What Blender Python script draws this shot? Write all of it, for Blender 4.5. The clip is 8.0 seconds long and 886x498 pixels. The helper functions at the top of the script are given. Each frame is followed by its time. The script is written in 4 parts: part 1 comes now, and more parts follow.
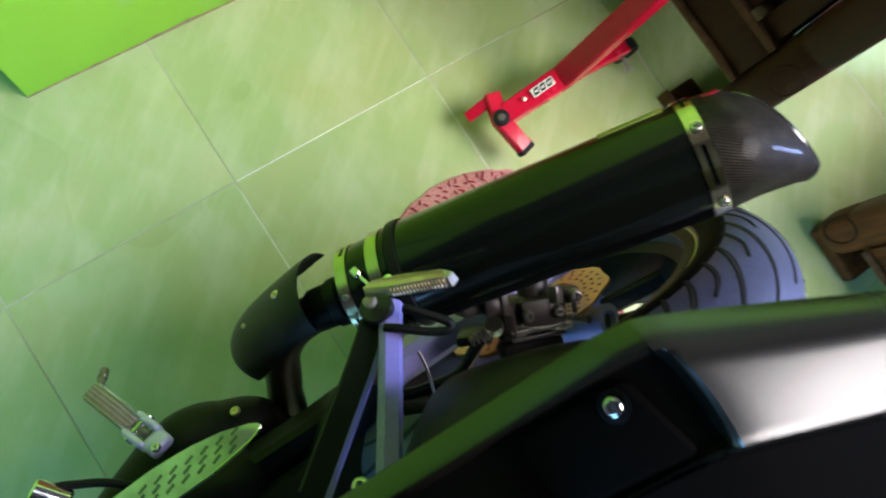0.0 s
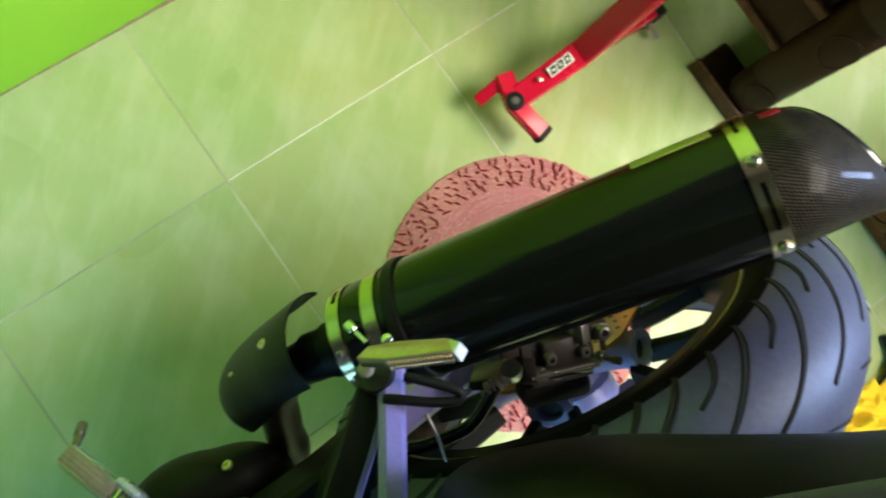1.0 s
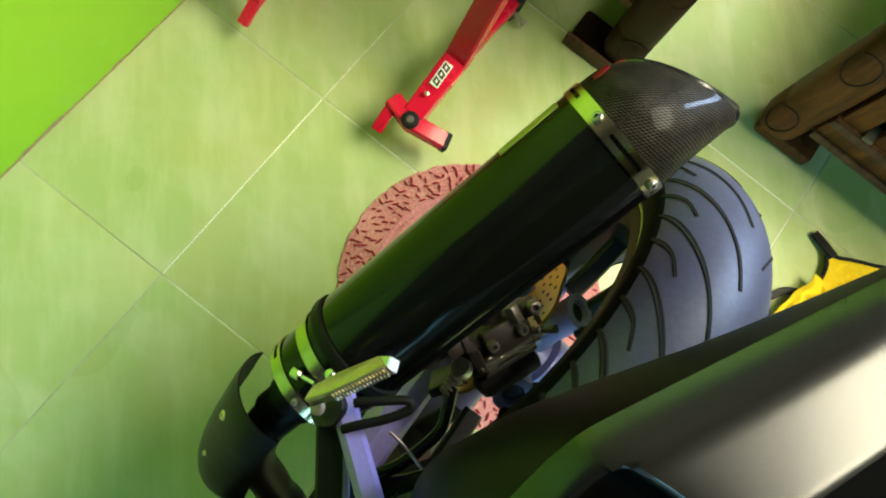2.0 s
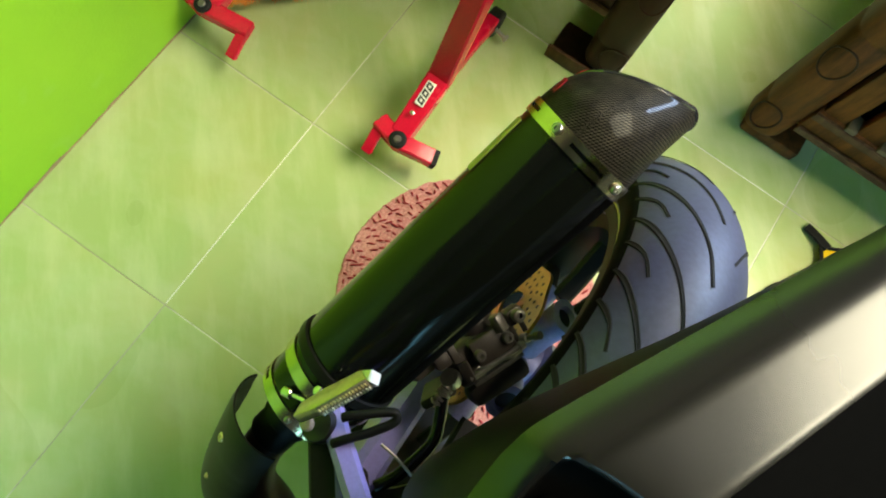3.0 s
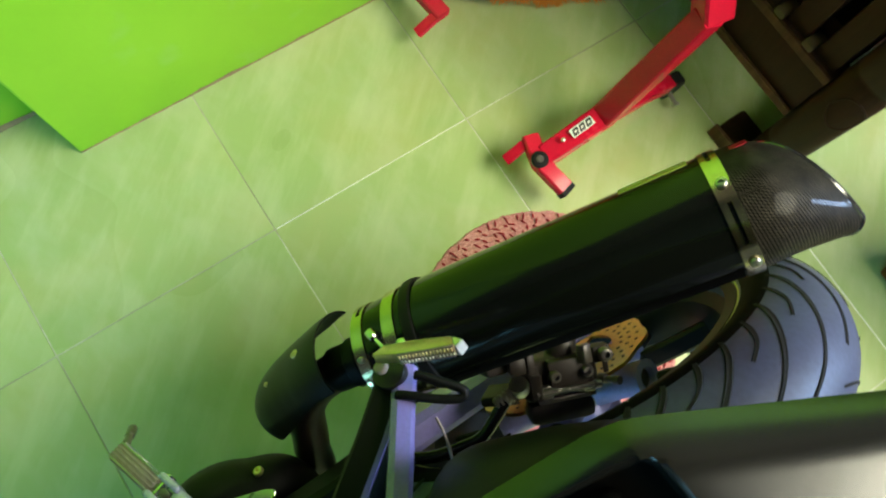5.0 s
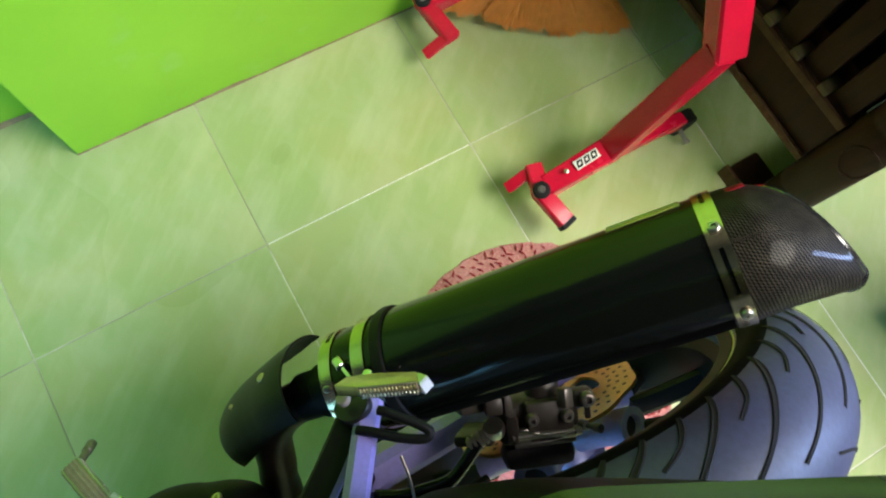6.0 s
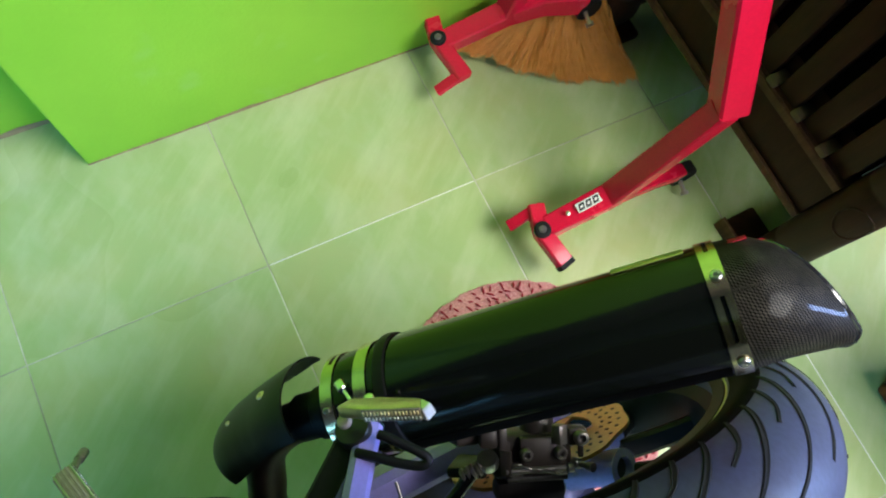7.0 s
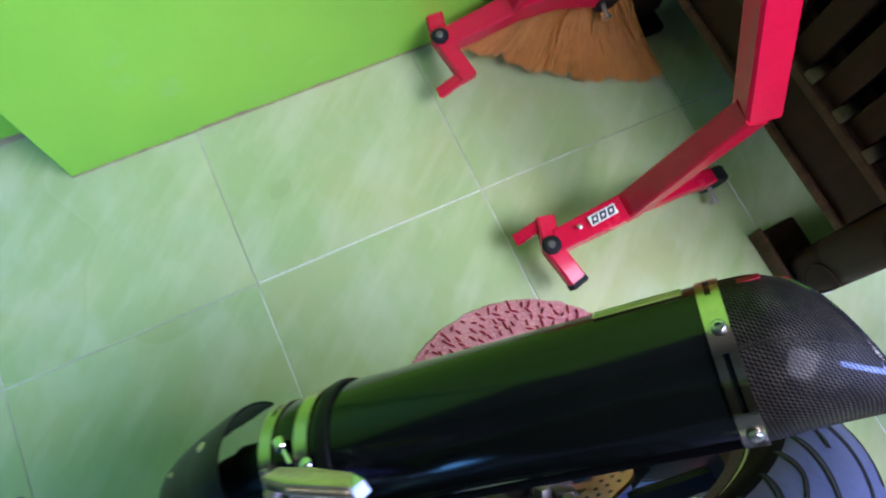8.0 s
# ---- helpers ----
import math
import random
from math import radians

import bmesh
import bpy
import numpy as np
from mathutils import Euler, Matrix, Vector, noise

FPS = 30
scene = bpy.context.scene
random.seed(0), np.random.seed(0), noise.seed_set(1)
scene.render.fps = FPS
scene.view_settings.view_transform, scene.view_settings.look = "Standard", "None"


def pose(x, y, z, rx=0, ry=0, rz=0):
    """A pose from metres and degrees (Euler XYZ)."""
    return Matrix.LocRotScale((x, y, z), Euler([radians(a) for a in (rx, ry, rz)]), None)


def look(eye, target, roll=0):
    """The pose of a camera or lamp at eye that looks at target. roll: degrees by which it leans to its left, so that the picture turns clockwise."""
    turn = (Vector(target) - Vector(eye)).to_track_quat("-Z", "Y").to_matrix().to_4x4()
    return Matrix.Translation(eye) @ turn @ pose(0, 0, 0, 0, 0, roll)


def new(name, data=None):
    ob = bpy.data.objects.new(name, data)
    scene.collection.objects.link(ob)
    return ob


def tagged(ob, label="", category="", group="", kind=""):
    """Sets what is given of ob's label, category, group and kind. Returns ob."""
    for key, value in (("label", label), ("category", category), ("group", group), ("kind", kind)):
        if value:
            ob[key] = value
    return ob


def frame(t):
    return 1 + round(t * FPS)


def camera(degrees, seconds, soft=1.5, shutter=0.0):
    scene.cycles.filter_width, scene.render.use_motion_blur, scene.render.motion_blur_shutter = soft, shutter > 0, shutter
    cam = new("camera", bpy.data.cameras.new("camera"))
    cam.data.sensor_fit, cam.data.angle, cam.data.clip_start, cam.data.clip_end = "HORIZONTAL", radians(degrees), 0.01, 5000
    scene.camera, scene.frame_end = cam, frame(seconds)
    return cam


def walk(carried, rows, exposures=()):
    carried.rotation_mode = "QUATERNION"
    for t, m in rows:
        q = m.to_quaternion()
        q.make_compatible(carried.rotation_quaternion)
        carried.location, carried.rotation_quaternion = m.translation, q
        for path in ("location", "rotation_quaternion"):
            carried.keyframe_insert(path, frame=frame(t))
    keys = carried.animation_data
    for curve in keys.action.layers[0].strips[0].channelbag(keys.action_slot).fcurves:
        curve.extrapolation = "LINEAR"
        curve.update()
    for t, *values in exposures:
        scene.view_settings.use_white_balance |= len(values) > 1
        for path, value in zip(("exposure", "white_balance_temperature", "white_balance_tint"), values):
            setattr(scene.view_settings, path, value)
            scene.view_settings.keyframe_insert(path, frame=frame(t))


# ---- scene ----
from mathutils.bvhtree import BVHTree
cam = camera(65.9, 8.0, soft=2.0, shutter=0.5)
PATH = [
    (0, (-0.067, -0.372, 1.167), (0.444, -0.232, -0.762), 41.9),
    (0.5, (-0.016, -0.324, 1.12), (0.34, -0.216, -0.845), 40.4),
    (1, (0.01, -0.299, 1.093), (0.393, -0.266, -0.87), 50.4),
    (1.2, (0.024, -0.303, 1.101), (0.488, -0.335, -0.845), 53.9),
    (2.3, (0.039, -0.348, 1.143), (0.542, -0.299, -0.792), 31.8),
    (2.5, (0.044, -0.353, 1.148), (0.554, -0.297, -0.785), 30.3),
    (3, (0.047, -0.363, 1.158), (0.549, -0.29, -0.777), 26.9),
    (3.5, (0.035, -0.361, 1.153), (0.497, -0.337, -0.792), 31.3),
    (4, (0.028, -0.328, 1.141), (0.501, -0.322, -0.802), 36.4),
    (4.5, (-0.004, -0.353, 1.171), (0.524, -0.153, -0.748), 24.3),
    (4.7, (-0.012, -0.361, 1.168), (0.383, -0.08, -0.773), 16.5),
    (5.8, (0.025, -0.377, 1.136), (0.452, -0.012, -0.784), 20.2),
    (6, (0.029, -0.376, 1.133), (0.42, 0.011, -0.79), 16.4),
    (6.5, (0.018, -0.371, 1.139), (0.437, 0.1, -0.759), 15.9),
    (7, (0.01, -0.374, 1.146), (0.468, 0.086, -0.746), 19.8),
    (7.5, (0.024, -0.355, 1.139), (0.457, 0.209, -0.731), 11.8),
    (8, (0.104, -0.357, 1.07), (0.445, 0.155, -0.833), 9.0),
]
LOOK = [(0, -0.02, 5200, 28), (0.5, 0.01, 5300, 20), (1, 0.04, 5650, 16), (1.2, 0.02, 5650, 11), (2.5, 0.08, 6400, 7), (3.5, 0.04, 6000, 8), (4.5, 0.0, 6100, 8), (4.7, -0.03, 6000, 5), (6, -0.05, 5450, 19), (6.5, -0.03, 5350, 22), (7, -0.08, 5100, 21), (7.5, -0.23, 4800, 32), (8, -0.10, 4550, 43)]
walk(cam, [(t, look(eye, target, roll)) for t, eye, target, roll in PATH], LOOK)


# ---- light ----
world = bpy.data.worlds.new("sky")
scene.world = world
world.use_nodes = True
wn = world.node_tree
sky = wn.nodes.new("ShaderNodeTexSky")
sky.sky_type = "NISHITA"
sky.sun_disc = False
sky.sun_elevation, sky.sun_rotation = radians(42), radians(222)
wn.links.new(sky.outputs[0], wn.nodes["Background"].inputs[0])
wn.nodes["Background"].inputs[1].default_value = 0.12


def sun(direction, strength):
    lamp = bpy.data.lights.new("sun", "SUN")
    lamp.energy, lamp.angle, lamp.color = strength, radians(0.6), (1.0, 0.95, 0.86)
    ob = new("sun", lamp)
    ob.rotation_mode = "QUATERNION"
    ob.rotation_quaternion = Vector(direction).to_track_quat("-Z", "Y")


sun((0.62, -0.60, -0.50), 2.0)


def opening_light(name, place, target, sx, sy, power, colour):
    lamp = bpy.data.lights.new(name, "AREA")
    lamp.shape, lamp.size, lamp.size_y, lamp.energy, lamp.color = "RECTANGLE", sx, sy, power, colour
    ob = new(name, lamp)
    ob.matrix_world = look(place, target)


# unseen lamps: daylight in the roof opening; east blue light and west fill added
opening_light("roof_daylight", (1.42, -1.50, 2.74), (1.10, -1.2, 0.0), 1.95, 1.45, 198, (1.0, 0.88, 0.60))
opening_light("east_blue_fill", (2.72, -1.62, 1.25), (0.5, -0.8, 0.6), 0.28, 1.5, 116, (0.56, 0.72, 1.0))
opening_light("west_fill", (-2.42, -1.9, 1.3), (-0.1, -0.5, 0.4), 1.15, 1.5, 55, (0.26, 0.68, 0.85))



# ---- materials ----
def shader(name, base=(0.5, 0.5, 0.5), rough=0.5, metal=0.0, coat=0.0, spec=0.5):
    m = bpy.data.materials.new(name)
    m.use_nodes = True
    b = m.node_tree.nodes["Principled BSDF"]
    b.inputs["Base Color"].default_value = (*base, 1)
    b.inputs["Roughness"].default_value = rough
    b.inputs["Metallic"].default_value = metal
    b.inputs["Coat Weight"].default_value = coat
    b.inputs["Coat Roughness"].default_value = 0.08
    b.inputs["Specular IOR Level"].default_value = spec
    return m


class Net:
    """Short names for building node trees."""

    def __init__(self, m):
        self.m, self.t = m, m.node_tree
        self.b = self.t.nodes["Principled BSDF"]

    def node(self, kind, **values):
        n = self.t.nodes.new("ShaderNode" + kind)
        for k, v in values.items():
            n.inputs[k].default_value = v
        return n

    def link(self, a, b):
        self.t.links.new(a, b)

    def coords(self, kind="Object", scale=(1, 1, 1), turn=(0, 0, 0), shift=None):
        c = self.node("TexCoord")
        mp = self.node("Mapping")
        mp.inputs["Scale"].default_value = scale
        mp.inputs["Rotation"].default_value = turn
        self.link(c.outputs[kind], mp.inputs["Vector"])
        if shift:
            self.link(shift, mp.inputs["Location"])
        return mp.outputs[0]

    def noise(self, vec, scale, detail=4.0, rough=0.55):
        n = self.node("TexNoise", Scale=scale, Detail=detail, Roughness=rough)
        self.link(vec, n.inputs["Vector"])
        return n.outputs["Fac"]

    def ramp(self, fac, stops):
        r = self.node("ValToRGB")
        e = r.color_ramp.elements
        while len(e) < len(stops):
            e.new(0.5)
        for k, (pos, col) in enumerate(stops):
            e[k].position = pos
            e[k].color = (*col, 1) if len(col) == 3 else col
        self.link(fac, r.inputs["Fac"])
        return r.outputs["Color"]

    def mix(self, fac, a, b, blend="MIX"):
        n = self.t.nodes.new("ShaderNodeMix")
        n.data_type, n.blend_type = "RGBA", blend
        for sock, v in ((n.inputs["Factor"], fac), (n.inputs[6], a), (n.inputs[7], b)):
            if isinstance(v, bpy.types.NodeSocket):
                self.link(v, sock)
            elif isinstance(v, (int, float)):
                sock.default_value = v
            else:
                sock.default_value = (*v, 1)
        return n.outputs[2]

    def bump(self, height, strength, distance):
        n = self.node("Bump", Strength=strength, Distance=distance)
        self.link(height, n.inputs["Height"])
        self.link(n.outputs[0], self.b.inputs["Normal"])

    def colour(self, sock):
        self.link(sock, self.b.inputs["Base Color"])

    def rough(self, fac, lo, hi):
        n = self.node("MapRange")
        n.inputs["To Min"].default_value, n.inputs["To Max"].default_value = lo, hi
        self.link(fac, n.inputs["Value"])
        self.link(n.outputs[0], self.b.inputs["Roughness"])


def worn(name, base, rough, metal=0.0, coat=0.0, grain=220.0, vary=0.25, bump=0.15, spec=0.5):
    """A surface with large soft variation, fine grain and small relief."""
    m = shader(name, base, rough, metal, coat, spec)
    n = Net(m)
    v = n.coords()
    big, fine = n.noise(v, 9.0), n.noise(v, grain, 3.0)
    dark = tuple(c * (1 - vary) for c in base)
    light = tuple(min(1, c * (1 + vary)) for c in base)
    n.colour(n.mix(0.35, n.ramp(big, [(0.3, dark), (0.7, light)]), n.ramp(fine, [(0.35, dark), (0.65, light)])))
    n.rough(big, max(0.02, rough - 0.07), min(1, rough + 0.09))
    if bump:
        n.bump(fine, bump, 0.0006)
    return m


def tile_material():
    m = shader("floor_tile", rough=0.25, spec=0.34)
    n = Net(m)
    info = n.node("ObjectInfo")
    mul = n.node("VectorMath")
    mul.operation = "SCALE"
    comb = n.node("CombineXYZ")
    n.link(info.outputs["Random"], comb.inputs[0])
    n.link(info.outputs["Random"], comb.inputs[1])
    n.link(comb.outputs[0], mul.inputs[0])
    mul.inputs["Scale"].default_value = 37.0
    turn = n.node("VectorRotate")
    turn.inputs["Angle"].default_value = radians(-42)
    n.link(n.coords("Object"), turn.inputs["Vector"])
    stretch = n.node("Mapping")
    stretch.inputs["Scale"].default_value = (3.2, 14.0, 3.0)
    n.link(turn.outputs[0], stretch.inputs["Vector"])
    n.link(mul.outputs[0], stretch.inputs["Location"])
    v = stretch.outputs[0]
    v2 = n.coords("Object", (2.0, 2.0, 2.0), (0, 0, 0), mul.outputs[0])
    streak, cloud = n.noise(v, 1.5, 5.0, 0.6), n.noise(v2, 1.6, 1.0, 0.4)
    base = n.ramp(cloud, [(0.05, (0.335, 0.45, 0.170)), (0.95, (0.450, 0.555, 0.230))])
    lines = n.ramp(streak, [(0.47, (0, 0, 0)), (0.68, (1, 1, 1))])
    warm = n.noise(n.coords("Object", (1.0, 1.5, 1.0), (0, 0, 0.6), mul.outputs[0]), 4.3, 3.0, 0.5)
    pale = n.noise(n.coords("Object", (1.6, 1.0, 1.0), (0, 0, 0.9), mul.outputs[0]), 6.1, 4.0, 0.55)
    base = n.mix(n.ramp(warm, [(0.42, (0, 0, 0)), (0.70, (0.55, 0.55, 0.55))]), base, (0.50, 0.50, 0.215))
    base = n.mix(n.ramp(pale, [(0.46, (0, 0, 0)), (0.72, (0.50, 0.50, 0.50))]), base, (0.56, 0.62, 0.40))
    c = n.mix(n.mix(0.34, (0, 0, 0), lines), base, (0.62, 0.675, 0.40))
    n.colour(c)
    n.rough(cloud, 0.22, 0.36)
    n.bump(streak, 0.08, 0.001)
    return m


def grout_material():
    """White joints, worn grey-brown with trodden dirt along some stretches."""
    m = shader("grout", rough=0.7)
    n = Net(m)
    v = n.coords()
    stretch, fine = n.noise(v, 3.2, 2.0), n.noise(v, 60.0, 3.0)
    c = n.ramp(stretch, [(0.40, (0.32, 0.32, 0.20)), (0.52, (0.46, 0.46, 0.34)), (0.62, (0.74, 0.74, 0.64))])
    n.colour(n.mix(n.ramp(fine, [(0.50, (0, 0, 0)), (0.72, (0.6, 0.6, 0.6))]), c, (0.34, 0.29, 0.19)))
    n.bump(fine, 0.3, 0.0006)
    return m


def wall_material():
    m = shader("wall_paint", rough=0.42)
    n = Net(m)
    v = n.coords()
    big, fine, fleck = n.noise(v, 2.3), n.noise(v, 140, 3), n.noise(v, 11.0, 2)
    c = n.ramp(big, [(0.3, (0.255, 0.56, 0.015)), (0.7, (0.35, 0.67, 0.028))])
    c = n.mix(n.ramp(fleck, [(0.64, (0, 0, 0)), (0.80, (0.30, 0.30, 0.30))]), c, (0.45, 0.72, 0.25))
    n.colour(c)
    n.rough(big, 0.36, 0.5)
    n.bump(fine, 0.25, 0.0015)
    return m


def wood_material(name, dark, light, rough=0.5):
    m = shader(name, rough=rough, spec=0.14)
    n = Net(m)
    v = n.coords("Object", (9, 9, 1.2))
    grain, fine, blot = n.noise(v, 5.0, 6, 0.65), n.noise(v, 38.0, 4), n.noise(n.coords(), 5.0)
    c = n.ramp(grain, [(0.3, dark), (0.75, light)])
    c = n.mix(n.ramp(blot, [(0.35, (0.5, 0.5, 0.5)), (0.65, (0, 0, 0))]), c, tuple(0.4 * d for d in dark))
    n.colour(n.mix(n.ramp(fine, [(0.5, (0, 0, 0)), (0.8, (0.3, 0.3, 0.3))]), c, tuple(0.5 * d for d in dark)))
    n.rough(grain, rough - 0.05, rough + 0.14)
    n.bump(fine, 0.25, 0.001)
    return m


def carbon_material():
    """Twill: slanting rows of short pale dashes under clear lacquer."""
    m = shader("carbon_weave", rough=0.3, coat=0.085, spec=0.05)
    n = Net(m)
    n.b.inputs["Coat Roughness"].default_value = 0.05
    v = n.coords("UV")
    comb = n.node("CombineXYZ")
    for k, axis in enumerate(((235.0, 148.0, 0.0), (-620.0, 426.0, 0.0))):
        dot = n.node("VectorMath")
        dot.operation = "DOT_PRODUCT"
        dot.inputs[1].default_value = axis
        n.link(v, dot.inputs[0])
        n.link(dot.outputs["Value"], comb.inputs[k])
    ch = n.node("TexChecker", Scale=1.0)
    n.link(comb.outputs[0], ch.inputs["Vector"])
    wide = n.noise(n.coords(), 60.0)
    n.colour(n.mix(ch.outputs["Fac"], (0.002, 0.002, 0.002), n.ramp(wide, [(0.3, (0.022, 0.019, 0.015)), (0.7, (0.065, 0.057, 0.044))])))
    mr = n.node("MapRange")
    mr.inputs["To Min"].default_value, mr.inputs["To Max"].default_value = 0.55, 0.58
    n.link(ch.outputs["Fac"], mr.inputs["Value"])
    n.link(mr.outputs[0], n.b.inputs["Roughness"])
    shine = n.node("MapRange")
    shine.inputs["To Min"].default_value, shine.inputs["To Max"].default_value = 0.0, 0.30
    n.link(ch.outputs["Fac"], shine.inputs["Value"])
    n.link(shine.outputs[0], n.b.inputs["Metallic"])
    n.bump(ch.outputs["Fac"], 0.15, 0.0003)
    return m


def cloth_material(name, a, b, spot, scale, fleck=None):
    m = shader(name, rough=0.95, spec=0.1)
    n = Net(m)
    v = n.coords()
    tone, fine = n.noise(v, scale * 0.25), n.noise(v, scale * 3)
    c = n.ramp(tone, [(0.35, a), (0.65, b)])
    c = n.mix(n.ramp(fine, [(0.52, (0, 0, 0)), (0.66, (0.8, 0.8, 0.8))]), c, spot)
    if fleck:
        dash = n.noise(n.coords("Object", (1, 1, 0.3)), scale * 0.9, 1.0)
        c = n.mix(n.ramp(dash, [(0.60, (0, 0, 0)), (0.66, (0.9, 0.9, 0.9))]), c, fleck)
    n.colour(c)
    n.bump(fine, 0.6, 0.002)
    return m


TILE = tile_material()
WALL = wall_material()
GROUT = grout_material()
BRIGHT_GROUT = worn("brighter_white_grout", (0.84, 0.84, 0.78), 0.6, vary=0.12, grain=80)
PLASTER = worn("unseen_dark_boards", (0.05, 0.04, 0.03), 0.7, vary=0.2)
GREY = worn("unseen_wall_dark", (0.07, 0.068, 0.075), 0.85, vary=0.12)
DIRT = worn("bare_plaster_edge", (0.36, 0.27, 0.16), 0.9, vary=0.4, grain=60)
EARTH = worn("yard_ground", (0.30, 0.27, 0.22), 0.95, vary=0.3, grain=30)
RED = worn("red_enamel", (0.60, 0.005, 0.036), 0.24, coat=0.1, vary=0.12, bump=0.05, spec=0.35)
CRIMSON = worn("crimson_tag", (0.26, 0.004, 0.02), 0.35, vary=0.15)
RUBBER = worn("black_rubber", (0.010, 0.010, 0.010), 0.65, vary=0.3, spec=0.2)
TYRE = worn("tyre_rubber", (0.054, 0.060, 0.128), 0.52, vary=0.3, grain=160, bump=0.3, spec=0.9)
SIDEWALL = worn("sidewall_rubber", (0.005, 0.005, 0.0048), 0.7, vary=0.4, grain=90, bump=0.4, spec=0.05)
GROOVE = worn("groove_rubber", (0.012, 0.012, 0.012), 0.8)
GLOSS = worn("gloss_black_can", (0.004, 0.005, 0.004), 0.15, vary=0.2, bump=0.02, spec=0.36)
HOSE = worn("hose_rubber", (0.004, 0.004, 0.0045), 0.22, vary=0.2, bump=0.03, spec=0.4)
SHIELD = worn("heatproof_black", (0.007, 0.007, 0.007), 0.42, vary=0.25, bump=0.08, spec=0.3)
SATIN = worn("satin_black_paint", (0.010, 0.010, 0.010), 0.40, vary=0.2, bump=0.05)
TAIL = worn("satin_tail_paint", (0.007, 0.0065, 0.005), 0.25, vary=0.15, bump=0.04, spec=0.85)
PANEL = worn("semi_gloss_plastic", (0.002, 0.003, 0.002), 0.42, vary=0.3, spec=0.12)
SEAT = worn("smooth_seat_cover", (0.016, 0.014, 0.011), 0.42, vary=0.2, bump=0.06, spec=0.5)
BLACK = worn("black_plastic", (0.006, 0.006, 0.006), 0.5, vary=0.3, spec=0.22)
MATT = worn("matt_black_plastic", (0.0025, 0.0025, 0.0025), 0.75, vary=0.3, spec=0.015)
COVER = worn("satin_cover_plastic", (0.004, 0.004, 0.0035), 0.34, vary=0.3, spec=0.13)
CHROME = worn("chrome", (0.72, 0.72, 0.70), 0.12, 1.0, vary=0.06, bump=0.03)
LACQUER = worn("clear_lacquer_rim", (0.02, 0.02, 0.022), 0.16, coat=1.0, vary=0.2, bump=0.02, spec=1.0)
TIP = worn("bright_tip_metal", (0.88, 0.88, 0.86), 0.38, 1.0, vary=0.08)
STRAP = worn("satin_strap_steel", (0.60, 0.52, 0.32), 0.2, 1.0, vary=0.1)
STEEL = worn("brushed_steel", (0.52, 0.51, 0.49), 0.3, 1.0, vary=0.15)
ALLOY = worn("lilac_alloy", (0.27, 0.235, 0.64), 0.34, 0.0, vary=0.15)
CAST = worn("dirty_cast_metal", (0.040, 0.031, 0.026), 0.45, 0.2, vary=0.4, grain=90, bump=0.4)
BRASS = worn("gold_disc_steel", (0.55, 0.36, 0.10), 0.34, 0.8, vary=0.25)
RUST = worn("heat_stained_pipe", (0.040, 0.025, 0.020), 0.4, 0.5, vary=0.5, grain=70, bump=0.3)
WHEEL = worn("wheel_paint", (0.30, 0.30, 0.58), 0.36, 0.2, vary=0.2)
HEEL = worn("scuffed_alloy", (0.52, 0.53, 0.48), 0.34, 0.8, vary=0.45, grain=45, bump=0.3)
SLOT_DARK = worn("dark_slot_metal", (0.16, 0.17, 0.15), 0.5, 0.6, vary=0.3)
PEG_METAL = worn("grimy_alloy", (0.36, 0.30, 0.25), 0.5, 0.3, vary=0.3, grain=120)
CLEVIS = worn("pale_cast_alloy", (0.58, 0.58, 0.74), 0.28, 0.35, vary=0.25, grain=90, bump=0.25)
BOLT = worn("dark_bolt_steel", (0.20, 0.18, 0.165), 0.38, 0.8, vary=0.3)
PALE_GOLD = worn("yellowed_alloy", (0.68, 0.57, 0.30), 0.30, 0.85, vary=0.2)
CARBON = carbon_material()
WOOD = wood_material("dark_stained_wood", (0.040, 0.017, 0.006), (0.22, 0.074, 0.016))
# much darker wood colour: the armchair by the wall and the carved rings
WOOD_DARK = wood_material("near_black_wood", (0.020, 0.009, 0.005), (0.060, 0.026, 0.013))
WOOD_EDGE = wood_material("rubbed_wood_edge", (0.06, 0.030, 0.016), (0.16, 0.085, 0.045))
WOOD_PALE = worn("bare_wood", (0.11, 0.080, 0.042), 0.7, vary=0.3, grain=60)
MAT = cloth_material("woven_rag", (0.50, 0.20, 0.20), (0.60, 0.28, 0.26), (0.64, 0.38, 0.35), 80.0)
STITCH = cloth_material("dark_red_yarn", (0.26, 0.022, 0.03), (0.34, 0.035, 0.045), (0.36, 0.06, 0.06), 80.0)
MAT_IN = cloth_material("smooth_rag", (0.56, 0.20, 0.24), (0.62, 0.25, 0.29), (0.66, 0.32, 0.33), 30.0)
YELLOW = cloth_material("yellow_cloth", (0.72, 0.50, 0.01), (0.85, 0.62, 0.02), (0.80, 0.58, 0.03), 40.0)
STRAW = worn("broom_grass", (0.74, 0.34, 0.045), 0.6, vary=0.15, grain=60)
WHITE = worn("white_sticker", (0.80, 0.80, 0.78), 0.35, vary=0.04, bump=0)
INK = worn("black_ink", (0.02, 0.02, 0.02), 0.4, bump=0)
LIME = worn("lime_badge", (0.45, 0.52, 0.10), 0.3, 0.5, vary=0.1)


# ---- building helpers ----
def thing(name, place, label, category, group=""):
    e = new(name)
    e.empty_display_size = 0.05
    e.location = place
    bpy.context.view_layer.update()
    return tagged(e, label, category, group)


